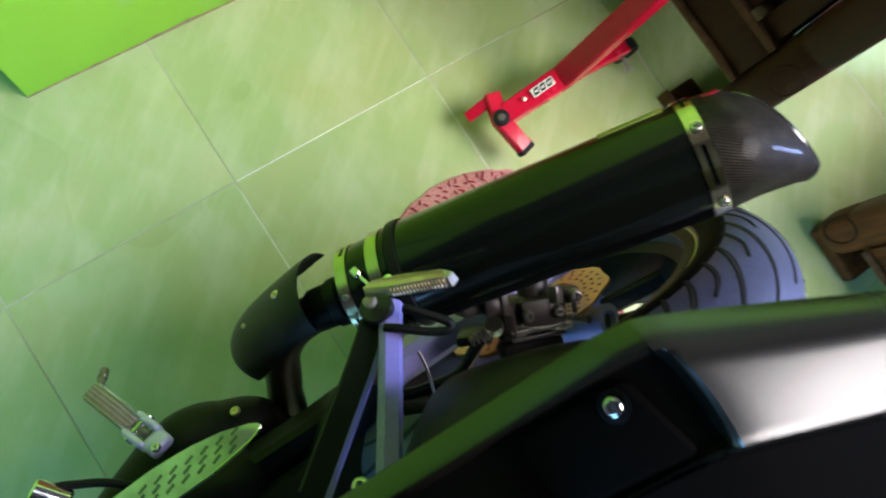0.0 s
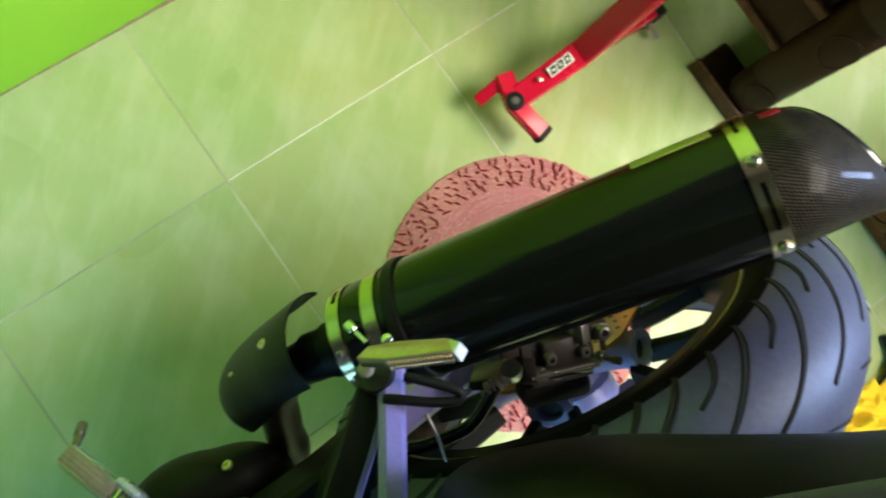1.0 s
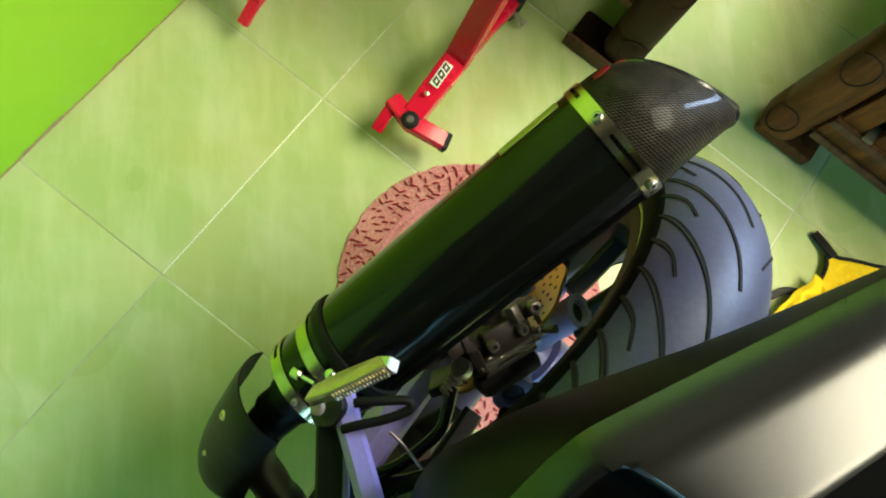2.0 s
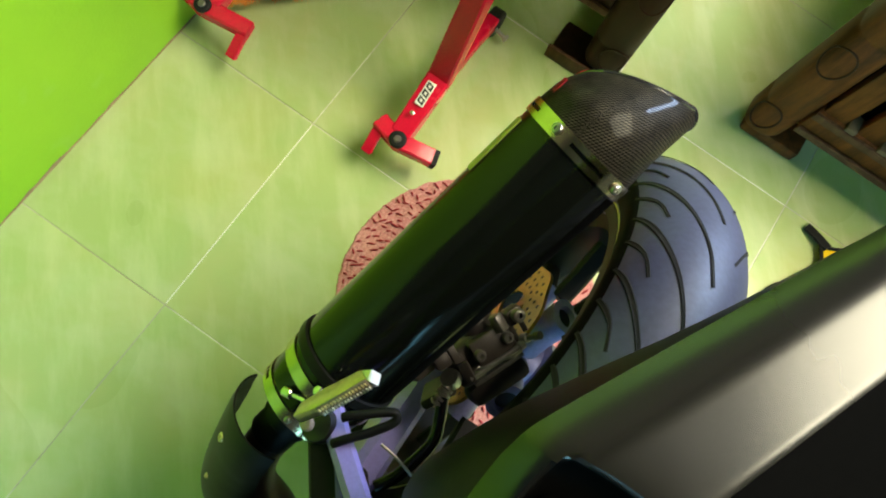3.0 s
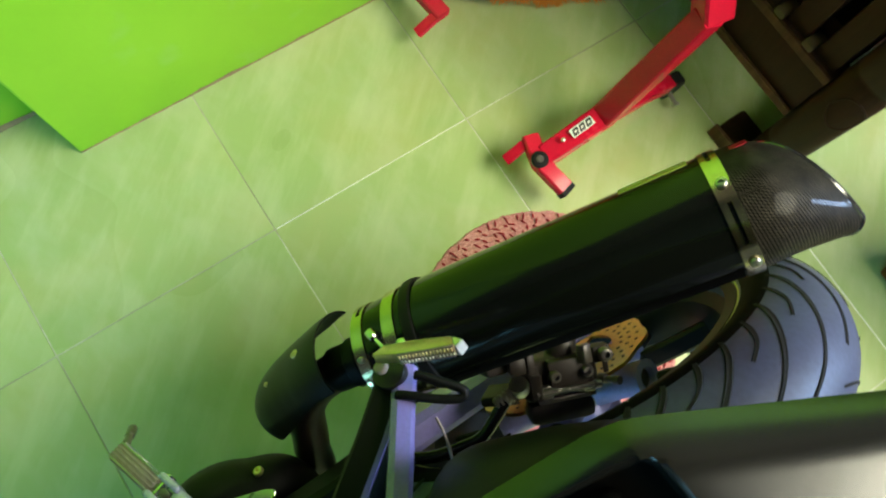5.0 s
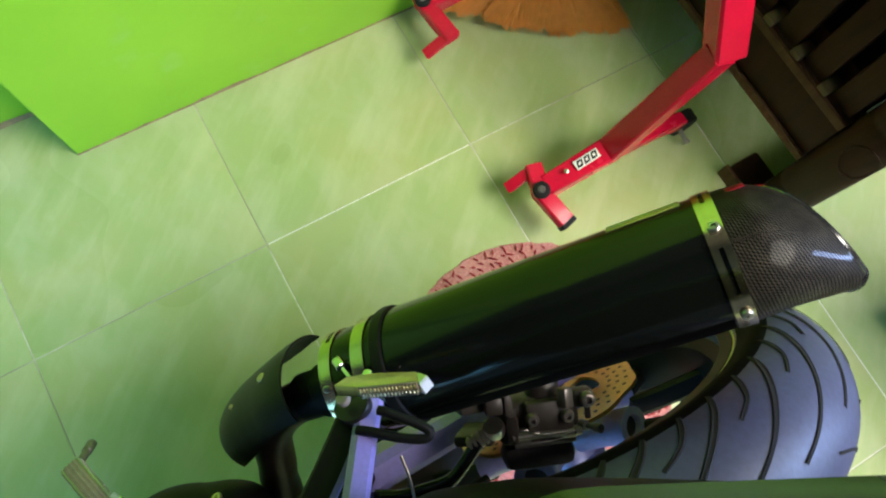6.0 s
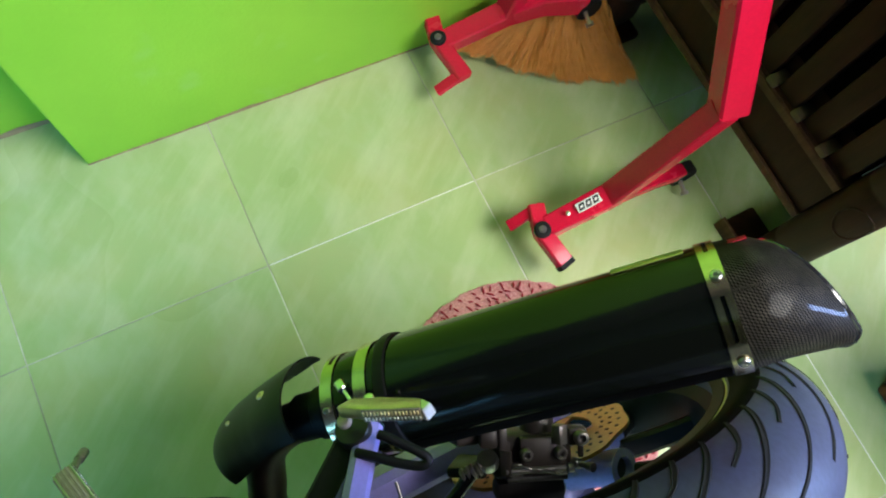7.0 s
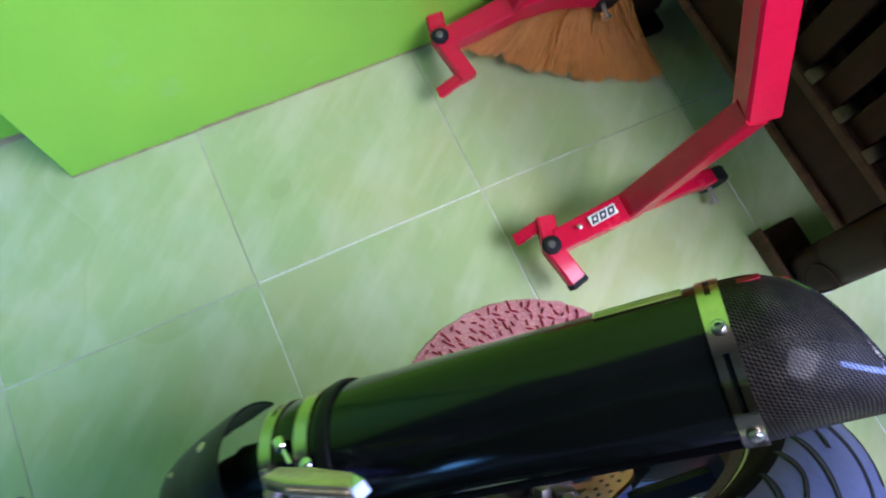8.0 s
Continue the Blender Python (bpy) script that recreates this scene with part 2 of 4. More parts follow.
def part(name, bm, material, parent=None, label="", smooth=True):
    me = bpy.data.meshes.new(name)
    bmesh.ops.recalc_face_normals(bm, faces=bm.faces)
    bm.to_mesh(me)
    bm.free()
    me.materials.append(material)
    if smooth:
        me.shade_smooth()
        me.set_sharp_from_angle(angle=radians(38))
    ob = new(name, me)
    if parent:
        ob.parent = parent
        ob.matrix_parent_inverse = Matrix.Translation(-Vector(parent.location)) if parent.type == "EMPTY" else Matrix.Identity(4)
    if label:
        ob["label"] = label
    return ob


def settle(ob, dx, dy, turn=0.0, size=1.0, about=None):
    """Slide a built thing over the floor and turn it about an upright line."""
    c = Vector((*(about or ob.location.xy), 0))
    m = Matrix.Translation(c + Vector((dx, dy, 0))) @ Matrix.Rotation(radians(turn), 4, "Z") @ Matrix.Scale(size, 4) @ Matrix.Translation(-c)
    ob.matrix_basis = m @ ob.matrix_basis


def basis(x, y, z, place):
    m = Matrix((x, y, z)).transposed().to_4x4()
    m.translation = place
    return m


def along(a, b, up=(0, 0, 1)):
    """A pose at a whose z points to b and whose y leans towards up."""
    z = (Vector(b) - Vector(a)).normalized()
    y = Vector(up) - z * z.dot(Vector(up))
    if y.length < 1e-4:
        y = Vector((0, 1, 0)) - z * z.y
    y.normalize()
    return basis(y.cross(z), y, z, Vector(a))


def add_box(bm, size, m=None, bevel=0.0, segs=2):
    r = bmesh.ops.create_cube(bm, size=1.0)
    vs = r["verts"]
    bmesh.ops.scale(bm, vec=size, verts=vs)
    if bevel:
        es = list({e for v in vs for e in v.link_edges})
        r = bmesh.ops.bevel(bm, geom=es, offset=bevel, segments=segs, affect="EDGES", profile=0.5)
        vs = list({v for f in r["faces"] for v in f.verts} | {v for v in vs if v.is_valid})
    if m:
        bmesh.ops.transform(bm, matrix=m, verts=vs)


def box(size, m=None, bevel=0.0, segs=2):
    bm = bmesh.new()
    add_box(bm, size, m, bevel, segs)
    return bm


def skin(bm, rings, closed=True, caps=True, uv=None):
    """Join rings of points with quads. uv: the points' uv, ring by ring."""
    vs = [[bm.verts.new(p) for p in ring] for ring in rings]
    layer = bm.loops.layers.uv.verify() if uv else None
    n = len(rings[0])
    for i in range(len(rings) - 1):
        for j in range(n if closed else n - 1):
            k = (j + 1) % n
            f = bm.faces.new((vs[i][j], vs[i][k], vs[i + 1][k], vs[i + 1][j]))
            if uv:
                for lp, (a, b) in zip(f.loops, ((i, j), (i, j + 1), (i + 1, j + 1), (i + 1, j))):
                    lp[layer].uv = uv(a, b)
    if caps and closed:
        bm.faces.new(vs[0][::-1])
        bm.faces.new(vs[-1])
    return vs


def circle(n, r, m, rx=None, power=2.0):
    out = []
    for k in range(n):
        a = 2 * math.pi * k / n
        c, s = math.cos(a), math.sin(a)
        x = math.copysign(abs(c) ** (2 / power), c) * (rx or r)
        y = math.copysign(abs(s) ** (2 / power), s) * r
        out.append(m @ Vector((x, y, 0)))
    return out


def lathe(profile, m, n=40, caps=True):
    """Turn (radius, height) pairs about the z of m."""
    bm = bmesh.new()
    skin(bm, [circle(n, r, m @ Matrix.Translation((0, 0, h))) for r, h in profile], caps=caps)
    return bm


def smooth_path(points, steps=8):
    pts = [Vector(p) for p in points]
    ext = [2 * pts[0] - pts[1], *pts, 2 * pts[-1] - pts[-2]]
    out = []
    for i in range(1, len(ext) - 2):
        a, b, c, d = ext[i - 1:i + 3]
        for k in range(steps):
            t = k / steps
            out.append(0.5 * (2 * b + (c - a) * t + (2 * a - 5 * b + 4 * c - d) * t * t + (3 * b - a - 3 * c + d) * t ** 3))
    out.append(pts[-1])
    return out


def tube(points, radius, n=14, steps=8, power=2.0, flat=1.0, up=(0, 0, 1)):
    """A pipe along a smooth curve; radius: a number or one for each point."""
    path = smooth_path(points, steps)
    rings = []
    for i, p in enumerate(path):
        d = path[min(i + 1, len(path) - 1)] - path[max(i - 1, 0)]
        if isinstance(radius, (int, float)):
            r = radius
        else:
            f = i / steps
            k = min(int(f), len(radius) - 2)
            r = radius[k] + (radius[k + 1] - radius[k]) * (f - k)
        rings.append(circle(n, r * flat, along(p, p + d, up), rx=r, power=power))
    bm = bmesh.new()
    skin(bm, rings)
    return bm


def bar(points, w, h, up=(0, 0, 1), bevel=0.003):
    """A rectangular tube with mitred corners along straight stretches."""
    pts = [Vector(p) for p in points]
    rings = []
    for i, p in enumerate(pts):
        d1 = (p - pts[i - 1]).normalized() if i else (pts[1] - p).normalized()
        d2 = (pts[i + 1] - p).normalized() if i < len(pts) - 1 else d1
        d = (d1 + d2).normalized()
        m = along(p, p + d, up[i] if isinstance(up, list) else up)
        k = 1 / max(0.4, d.dot(d1))
        b = bevel
        ring = [(-w / 2 + b, -h / 2), (w / 2 - b, -h / 2), (w / 2, -h / 2 + b), (w / 2, h / 2 - b),
                (w / 2 - b, h / 2), (-w / 2 + b, h / 2), (-w / 2, h / 2 - b), (-w / 2, -h / 2 + b)]
        rings.append([m @ Vector((x, y * k, 0)) for x, y in ring])
    bm = bmesh.new()
    skin(bm, rings)
    return bm


def prism(outline, thick, m, bevel=0.0):
    """A flat outline in the xy of m, thick along its z, centred."""
    bm = bmesh.new()
    lo = [bm.verts.new((x, y, -thick / 2)) for x, y in outline]
    hi = [bm.verts.new((x, y, thick / 2)) for x, y in outline]
    n = len(outline)
    bm.faces.new(lo[::-1])
    bm.faces.new(hi)
    for k in range(n):
        bm.faces.new((lo[k], lo[(k + 1) % n], hi[(k + 1) % n], hi[k]))
    if bevel:
        bmesh.ops.bevel(bm, geom=bm.edges[:], offset=bevel, segments=2, affect="EDGES", profile=0.5)
    bmesh.ops.transform(bm, matrix=m, verts=bm.verts)
    return bm


def bolt(m, r, h, socket=True):
    """A round-headed bolt with a hex socket, its head along the z of m."""
    prof = [(r, 0), (r, h * 0.6), (r * 0.85, h * 0.92), (r * 0.72, h)]
    if socket:
        prof += [(r * 0.45, h), (r * 0.42, h * 0.35)]
    return lathe(prof, m, 18)


# ---- the room ----
X0, X1, Y0, Y1, HIGH = -2.4, 2.7, -2.8, 0.40, 2.7
WALL_Y, PAINT = 0.295, 1.2


def structure(name, bm, material, label, category):
    return tagged(part(name, bm, material, smooth=False), label, category, kind="structure")


def slab(lo, hi):
    lo, hi = Vector(lo), Vector(hi)
    return box(hi - lo, Matrix.Translation((lo + hi) / 2))


def slabs(*pairs):
    bm = bmesh.new()
    for lo, hi in pairs:
        lo, hi = Vector(lo), Vector(hi)
        add_box(bm, hi - lo, Matrix.Translation((lo + hi) / 2))
    return bm


structure("wall_north", slab((X0 - 0.15, Y1, 0), (X1 + 0.15, Y1 + 0.15, PAINT)), WALL, "bright lime green painted plaster wall", "wall")
structure("pillar", box((X1 + 0.212, 0.1055, PAINT), Matrix.Translation(((X1 - 0.212) / 2, WALL_Y + 0.0522, PAINT / 2)), 0.004),
          WALL, "lime green wall face that juts forward with a sharp corner", "wall")
# unseen upper wall, added dark so that the tail and can reflect less green
structure("wall_upper", slabs(((X0 - 0.15, Y1, PAINT), (X1 + 0.15, Y1 + 0.15, HIGH)), ((-0.212, WALL_Y + 0.002, PAINT), (X1, Y1, HIGH))), PLASTER, "unseen dark upper wall, added to darken reflections", "wall")
# unseen walls and ceiling close the room, kept dark so black parts reflect little
structure("wall_south", slab((X0 - 0.15, Y0 - 0.15, 0), (X1 + 0.15, Y0, HIGH)), GREY, "unseen plain dark wall that closes the room", "wall")
structure("wall_west", slabs(((X0 - 0.15, Y0, 0), (X0, -2.52, HIGH)), ((X0 - 0.15, -1.28, 0), (X0, Y1, HIGH)),
                             ((X0 - 0.15, -2.52, 2.1), (X0, -1.28, HIGH)), ((X0 - 0.15, -2.52, 0), (X0, -1.28, 0.5))), GREY, "unseen dark wall with an opening added for the fill lamp", "wall")
structure("wall_east", slabs(((X1, Y0, 0), (X1 + 0.15, -1.89, HIGH)), ((X1, -1.35, 0), (X1 + 0.15, Y1, HIGH)),
                             ((X1, -1.89, 2.4), (X1 + 0.15, -1.35, HIGH))), GREY, "unseen dark wall with a tall opening added for the blue lamp", "wall")
structure("ceiling", slabs(((X0 - 0.15, Y0 - 0.15, HIGH), (0.40, Y1 + 0.15, HIGH + 0.1)), ((2.44, Y0 - 0.15, HIGH), (X1 + 0.15, Y1 + 0.15, HIGH + 0.1)),
                           ((0.40, Y0 - 0.15, HIGH), (2.44, -2.28, HIGH + 0.1)), ((0.40, -0.72, HIGH), (2.44, Y1 + 0.15, HIGH + 0.1))),
          PLASTER, "unseen dark ceiling with a roof light opening", "ceiling")
structure("ground", slab((-60, -60, -0.25), (60, 60, -0.12)), EARTH, "bare trodden yard ground outside", "ground")
FLOOR = structure("floor", slab((X0 - 0.15, Y0 - 0.15, -0.12), (X1 + 0.15, Y1 + 0.15, -0.0009)), GROUT,
                  "pale green marbled ceramic tiles with white joints", "floor")


def skirting():
    """The ragged strip where paint ends above the floor."""
    bm = bmesh.new()
    rng = random.Random(5)
    xs = np.linspace(-0.211, X1 - 0.01, 190)
    lo, hi = [], []
    for x in xs:
        h = 0.005 + 0.016 * max(0, noise.noise((x * 7, 0, 3))) ** 1.5 + 0.009 * max(0, noise.noise((x * 29, 2, 3)))
        lo.append((x, WALL_Y - 0.0016, -0.002))
        hi.append((x, WALL_Y - 0.0012, h))
    skin(bm, [[Vector(p) for p in lo], [Vector(p) for p in hi]], closed=False, caps=False)
    xs = np.linspace(X0, -0.213, 80)
    lo = [Vector((x, Y1 - 0.0016, -0.002)) for x in xs]
    hi = [Vector((x, Y1 - 0.0012, 0.010 + 0.012 * max(0, noise.noise((x * 12, 5, 1))))) for x in xs]
    skin(bm, [lo, hi], closed=False, caps=False)
    return bm


structure("trim", skirting(), DIRT, "chipped unpainted plaster line along the wall foot", "trim")

# ---- the wheel and the bike ----
CENTRE = Vector((0.216, -0.505, 0.2955))
AXLE = Vector((0.0352, 0.9545, 0.2962)).normalized()
RISE = (Vector((0, 0, 1)) - AXLE * AXLE.z).normalized()
AHEAD = RISE.cross(AXLE).normalized()
HUB = basis(AHEAD, RISE, AXLE, CENTRE)  # x ahead, y up, z out to the right

bike = thing("motorcycle", (CENTRE.x, -0.41, 0.0), "black sport motorcycle leaning on its stand on the tiled floor", "motorcycle")


def tyre_profile():
    out = [(0.216, -0.056), (0.224, -0.063), (0.238, -0.0705)]
    for k in range(25):
        a = radians(-78 + 156 * k / 24)
        out.append((0.237 + 0.072 * math.cos(a), 0.0745 * math.sin(a)))
    return out + [(0.238, 0.0705), (0.224, 0.063), (0.216, 0.056)]


def tyre():
    bm = bmesh.new()
    prof = tyre_profile()
    n = 96
    rings = []
    for r, h in prof:
        rings.append(circle(n, r, HUB @ Matrix.Translation((0, 0, h))))
    inner = [circle(n, 0.204, HUB @ Matrix.Translation((0, 0, h))) for h in (0.055, -0.055)]
    skin(bm, rings + inner, caps=False)
    return bm


def groove(points, width, depth=0.0016):
    """A dark channel laid along the tread; points: (degrees round the wheel, degrees across the tread)."""
    bm = bmesh.new()
    pts = smooth_path([(a, b, 0) for a, b in points], 10)
    rings = []
    for i, p in enumerate(pts):
        q = pts[min(i + 1, len(pts) - 1)] - pts[max(i - 1, 0)]
        t = i / (len(pts) - 1)
        w = width * (0.55 + 0.45 * math.sin(math.pi * min(1, t * 1.2 + 0.1)))
        def at(a, b, out):
            ra, rb = radians(a), radians(b)
            r = 0.237 + (0.072 + out) * math.cos(rb)
            return HUB @ Vector((r * math.cos(ra), r * math.sin(ra), (0.0745 + out) * math.sin(rb)))
        side = Vector((-q.y * 0.072 / 0.3, q.x * 0.3 / 0.072, 0))
        c = at(p.x, p.y, 0)
        e = at(p.x + side.x * 0.01, p.y + side.y * 0.01, 0) - c
        e.normalize()
        up = at(p.x, p.y, 0.01) - c
        up.normalize()
        rings.append([c - e * w + up * 0.0004, c - e * w * 0.6 + up * 0.0012, c - e * w * 0.45 + up * 0.0008,
                      c + e * w * 0.45 + up * 0.0008, c + e * w * 0.6 + up * 0.0012, c + e * w + up * 0.0004])
    skin(bm, rings, closed=False, caps=False)
    return bm


wheel = part("wheel", lathe([(0.030, -0.05), (0.042, -0.045), (0.042, -0.02), (0.034, -0.015), (0.034, 0.02), (0.045, 0.03), (0.045, 0.046), (0.022, 0.05)], HUB, 40),
             WHEEL, bike, "dark grey cast alloy wheel hub")
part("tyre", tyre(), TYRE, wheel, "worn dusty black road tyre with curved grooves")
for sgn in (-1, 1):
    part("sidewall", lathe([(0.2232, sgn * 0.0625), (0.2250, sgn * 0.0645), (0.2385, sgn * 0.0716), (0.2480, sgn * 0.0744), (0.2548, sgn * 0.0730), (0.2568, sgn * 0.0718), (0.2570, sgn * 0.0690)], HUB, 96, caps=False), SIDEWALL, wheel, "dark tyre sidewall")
rim = bmesh.new()
skin(rim, [circle(96, r, HUB @ Matrix.Translation((0, 0, h))) for r, h in
           ((0.204, -0.058), (0.217, -0.060), (0.219, -0.056), (0.210, -0.045), (0.190, -0.030), (0.187, 0.0), (0.190, 0.030), (0.210, 0.045), (0.219, 0.056), (0.217, 0.060), (0.204, 0.058))], caps=False)
part("rim", rim, BLACK, wheel, "black rim with a thin gold edge line")
part("rim_stripe", lathe([(0.2196, 0.0566), (0.2212, 0.0592), (0.2200, 0.0602), (0.2186, 0.0600)], HUB, 96, caps=False), LIME, wheel)


def spoke(angle):
    """A Y-shaped cast spoke: a thick root that ends in a hollow, and two arms to the rim."""
    m = HUB @ Matrix.Rotation(radians(angle), 4, "Z") @ Matrix.Translation((0, 0, 0.014))
    bm = bmesh.new()
    rings = []
    for x, w, t in ((0.034, 0.026, 0.022), (0.055, 0.019, 0.020), (0.078, 0.020, 0.019), (0.094, 0.024, 0.020), (0.102, 0.0245, 0.020), (0.1025, 0.0150, 0.0120), (0.094, 0.0135, 0.0108)):
        rings.append([m @ Vector((x, w * math.cos(q), t * math.sin(q))) for q in (2 * math.pi * k / 20 for k in range(20))])
    skin(bm, rings)
    return bm


def spoke_arm(angle, sgn):
    m = HUB @ Matrix.Rotation(radians(angle), 4, "Z")
    return bar([m @ Vector(p) for p in ((0.094, sgn * 0.020, -0.004), (0.130, sgn * 0.034, -0.008), (0.192, sgn * 0.064, -0.010))], 0.026, 0.014, up=m.to_3x3() @ Vector((0, 1, 0)), bevel=0.004)


for k in range(5):
    ang = 53 + 72 * k
    part("spoke", spoke(ang), WHEEL, wheel)
    for sgn in (-1, 1):
        part("spoke_arm", spoke_arm(ang, sgn), BLACK, wheel)
    m = HUB @ Matrix.Rotation(radians(ang), 4, "Z") @ Matrix.Translation((0, 0, 0.014))
    hole = bmesh.new()
    skin(hole, [[m @ Vector((x, 0.0136 * math.cos(q), 0.0109 * math.sin(q))) for q in (2 * math.pi * i / 20 for i in range(20))] for x in (0.0935, 0.0955)])
    part("spoke_hollow", hole, INK, wheel)

for k in range(22):
    base = 360 / 22 * k + 7
    for pts, w in ((((base + 2, 77), (base + 1, 71), (base - 1, 63), (base - 4, 54), (base - 8.5, 42), (base - 14, 29), (base - 21, 16), (base - 28, 7)), 0.0036),
                   (((base - 6, 77), (base - 7, 71), (base - 8.5, 64), (base - 11, 56), (base - 15.5, 49)), 0.0034),
                   (((base + 8, -75), (base, -55), (base - 8, -34), (base - 14, -18), (base - 20, -6)), 0.0027),
                   (((base + 1, -70), (base - 3, -60), (base - 7, -46)), 0.0027)):
        part("groove", groove(pts, w), GROOVE, wheel)


def disc():
    bm = bmesh.new()
    n = 60
    outer = []
    for k in range(n):
        a = 2 * math.pi * k / n
        outer.append(0.108 + 0.0022 * math.cos(10 * a))
    rings = []
    for r_in, z in ((False, -0.002), (True, -0.002), (True, 0.002), (False, 0.002)):
        rings.append([HUB @ Vector(((0.066 if r_in else outer[k]) * math.cos(2 * math.pi * k / n), (0.066 if r_in else outer[k]) * math.sin(2 * math.pi * k / n), 0.050 + z)) for k in range(n)])
    rings.append(rings[0])
    skin(bm, rings, caps=False)
    bmesh.ops.remove_doubles(bm, verts=bm.verts, dist=1e-6)
    for k in range(5):
        add_box(bm, (0.044, 0.016, 0.004), HUB @ Matrix.Rotation(2 * math.pi * k / 5, 4, "Z") @ Matrix.Translation((0.05, 0, 0.049)))
    return bm


brake = part("brake_disc", disc(), BRASS, bike, "drilled golden steel brake disc")
holes = bmesh.new()
for k in range(30):
    for r, sh in ((0.078, 0), (0.088, 4), (0.098, 8)):
        a = radians(k * 12 + sh)
        skin(holes, [circle(8, 0.0024, HUB @ Matrix.Translation((r * math.cos(a), r * math.sin(a), z))) for z in (0.0488, 0.0526)])
part("drill_hole", holes, INK, brake)["kind"] = "stuff"

# swingarm and axle


def hub_point(x, y, z):
    return HUB @ Vector((x, y, z))


for sgn in (1, -1):
    part("swingarm", bar([hub_point(0.235, 0.056, sgn * 0.092), hub_point(0.05, 0.01, sgn * 0.088), hub_point(-0.07, -0.005, sgn * 0.088)], 0.036, 0.055, up=RISE, bevel=0.008),
         ALLOY, bike, "lilac grey alloy swingarm")
    part("swingarm_root", bar([hub_point(0.52, 0.060, sgn * 0.080), hub_point(0.30, 0.058, sgn * 0.086), hub_point(0.233, 0.056, sgn * 0.092)], 0.027, 0.057, up=RISE, bevel=0.006),
         BLACK, bike, "black swingarm root")
part("axle_nut", lathe([(0.016, 0), (0.016, 0.01), (0.010, 0.012), (0.008, 0.02)], HUB @ Matrix.Translation((0, 0, 0.10)), 6), STEEL, bike)

# caliper over the disc
CAL = along((0.160, -0.448, 0.418), (0.235, -0.478, 0.418), AXLE) @ Matrix.Diagonal((-1, 1, 1, 1))  # x up, y out to the right, z to the rear
cal = part("brake_caliper", box((0.040, 0.046, 0.080), CAL @ pose(0.004, 0, 0.022, 0, 0, 0), 0.009, 3), CAST, bike, "dusty cast brake caliper with bolts")


def cal_box(name, place, size, material, bevel=0.004, turn=0):
    return part(name, box(size, CAL @ pose(*place, 0, turn, 0), bevel, 2), material, cal)


cal_box("caliper_bridge", (0.026, 0.004, 0.030), (0.016, 0.034, 0.046), CAST)
cal_box("caliper_ear", (0.018, 0.020, -0.022), (0.024, 0.018, 0.018), CAST)
cal_box("caliper_ear", (0.020, 0.018, 0.066), (0.020, 0.018, 0.020), CAST)
cal_box("pad_plate", (0.016, -0.020, 0.024), (0.030, 0.005, 0.060), BOLT, 0.001)
cal_box("caliper_half", (0.004, -0.036, 0.020), (0.038, 0.026, 0.072), CAST, 0.010)
cal_box("caliper_bracket", (-0.012, -0.016, -0.036), (0.050, 0.012, 0.040), CAST, 0.004, 20)
cal_box("caliper_bracket", (0.006, 0.022, -0.044), (0.026, 0.020, 0.028), CAST, 0.005, -15)
part("piston_housing", lathe([(0.017, 0), (0.0175, 0.016), (0.014, 0.021), (0.006, 0.022)], CAL @ pose(0.006, 0.022, 0.030, -90, 0, 0), 22), CAST, cal)
for x, y, z, r, tilt in ((0.034, 0.006, 0.012, 0.0062, 90), (0.034, 0.006, 0.046, 0.0062, 90), (0.018, 0.029, -0.022, 0.007, 0), (0.030, 0.018, 0.068, 0.0075, 90), (0.012, 0.032, -0.046, 0.006, 0)):
    turn = pose(0, 0, 0, 0, 90, 0) if tilt else pose(0, 0, 0, -90, 0, 0)
    part("caliper_bolt", bolt(CAL @ Matrix.Translation((x, y, z)) @ turn, r, 0.009), BOLT, cal)
part("bleed_nipple", lathe([(0.005, 0), (0.005, 0.008), (0.003, 0.009), (0.003, 0.018), (0.0045, 0.019), (0.0045, 0.026)], CAL @ pose(0.030, -0.006, 0.060, 0, 60, 0), 12), BOLT, cal)
rng = random.Random(21)
for k in range(9):
    place = (0.012 + 0.026 * rng.random(), -0.012 + 0.040 * rng.random(), -0.030 + 0.100 * rng.random())
    cal_box("caliper_rib", place, (0.006 + 0.008 * rng.random(), 0.012 + 0.012 * rng.random(), 0.005 + 0.008 * rng.random()), CAST if k % 3 else BOLT, 0.0015, rng.uniform(-40, 40))
part("pad_pin", lathe([(0.0032, 0), (0.0032, 0.060), (0.0048, 0.061), (0.0048, 0.067)], CAL @ pose(0.034, -0.010, -0.008), 10), BOLT, cal)
part("pad_spring", tube([CAL @ Vector(p) for p in ((0.036, -0.004, 0.0), (0.041, -0.006, 0.014), (0.036, -0.010, 0.026), (0.042, -0.012, 0.040), (0.036, -0.014, 0.052))], 0.0012, 6), BOLT, cal)
part("brake_hose", tube([(0.1158, -0.4507, 0.440), (0.0961, -0.4608, 0.435), (0.0759, -0.4686, 0.428), (0.0543, -0.4659, 0.424), (0.0268, -0.4586, 0.420), (0.0049, -0.4472, 0.415)], 0.0066), HOSE, bike, "glossy black brake hose")
boot = [(0.0062, 0)]
for k in range(5):
    boot += [(0.0078, 0.001 + 0.0052 * k), (0.0078, 0.0032 + 0.0052 * k), (0.0058, 0.0038 + 0.0052 * k), (0.0058, 0.0050 + 0.0052 * k)]
part("hose_fitting", lathe(boot, along((0.130, -0.449, 0.444), (0.106, -0.450, 0.437)), 18), BOLT, bike, "ribbed steel hose fitting")
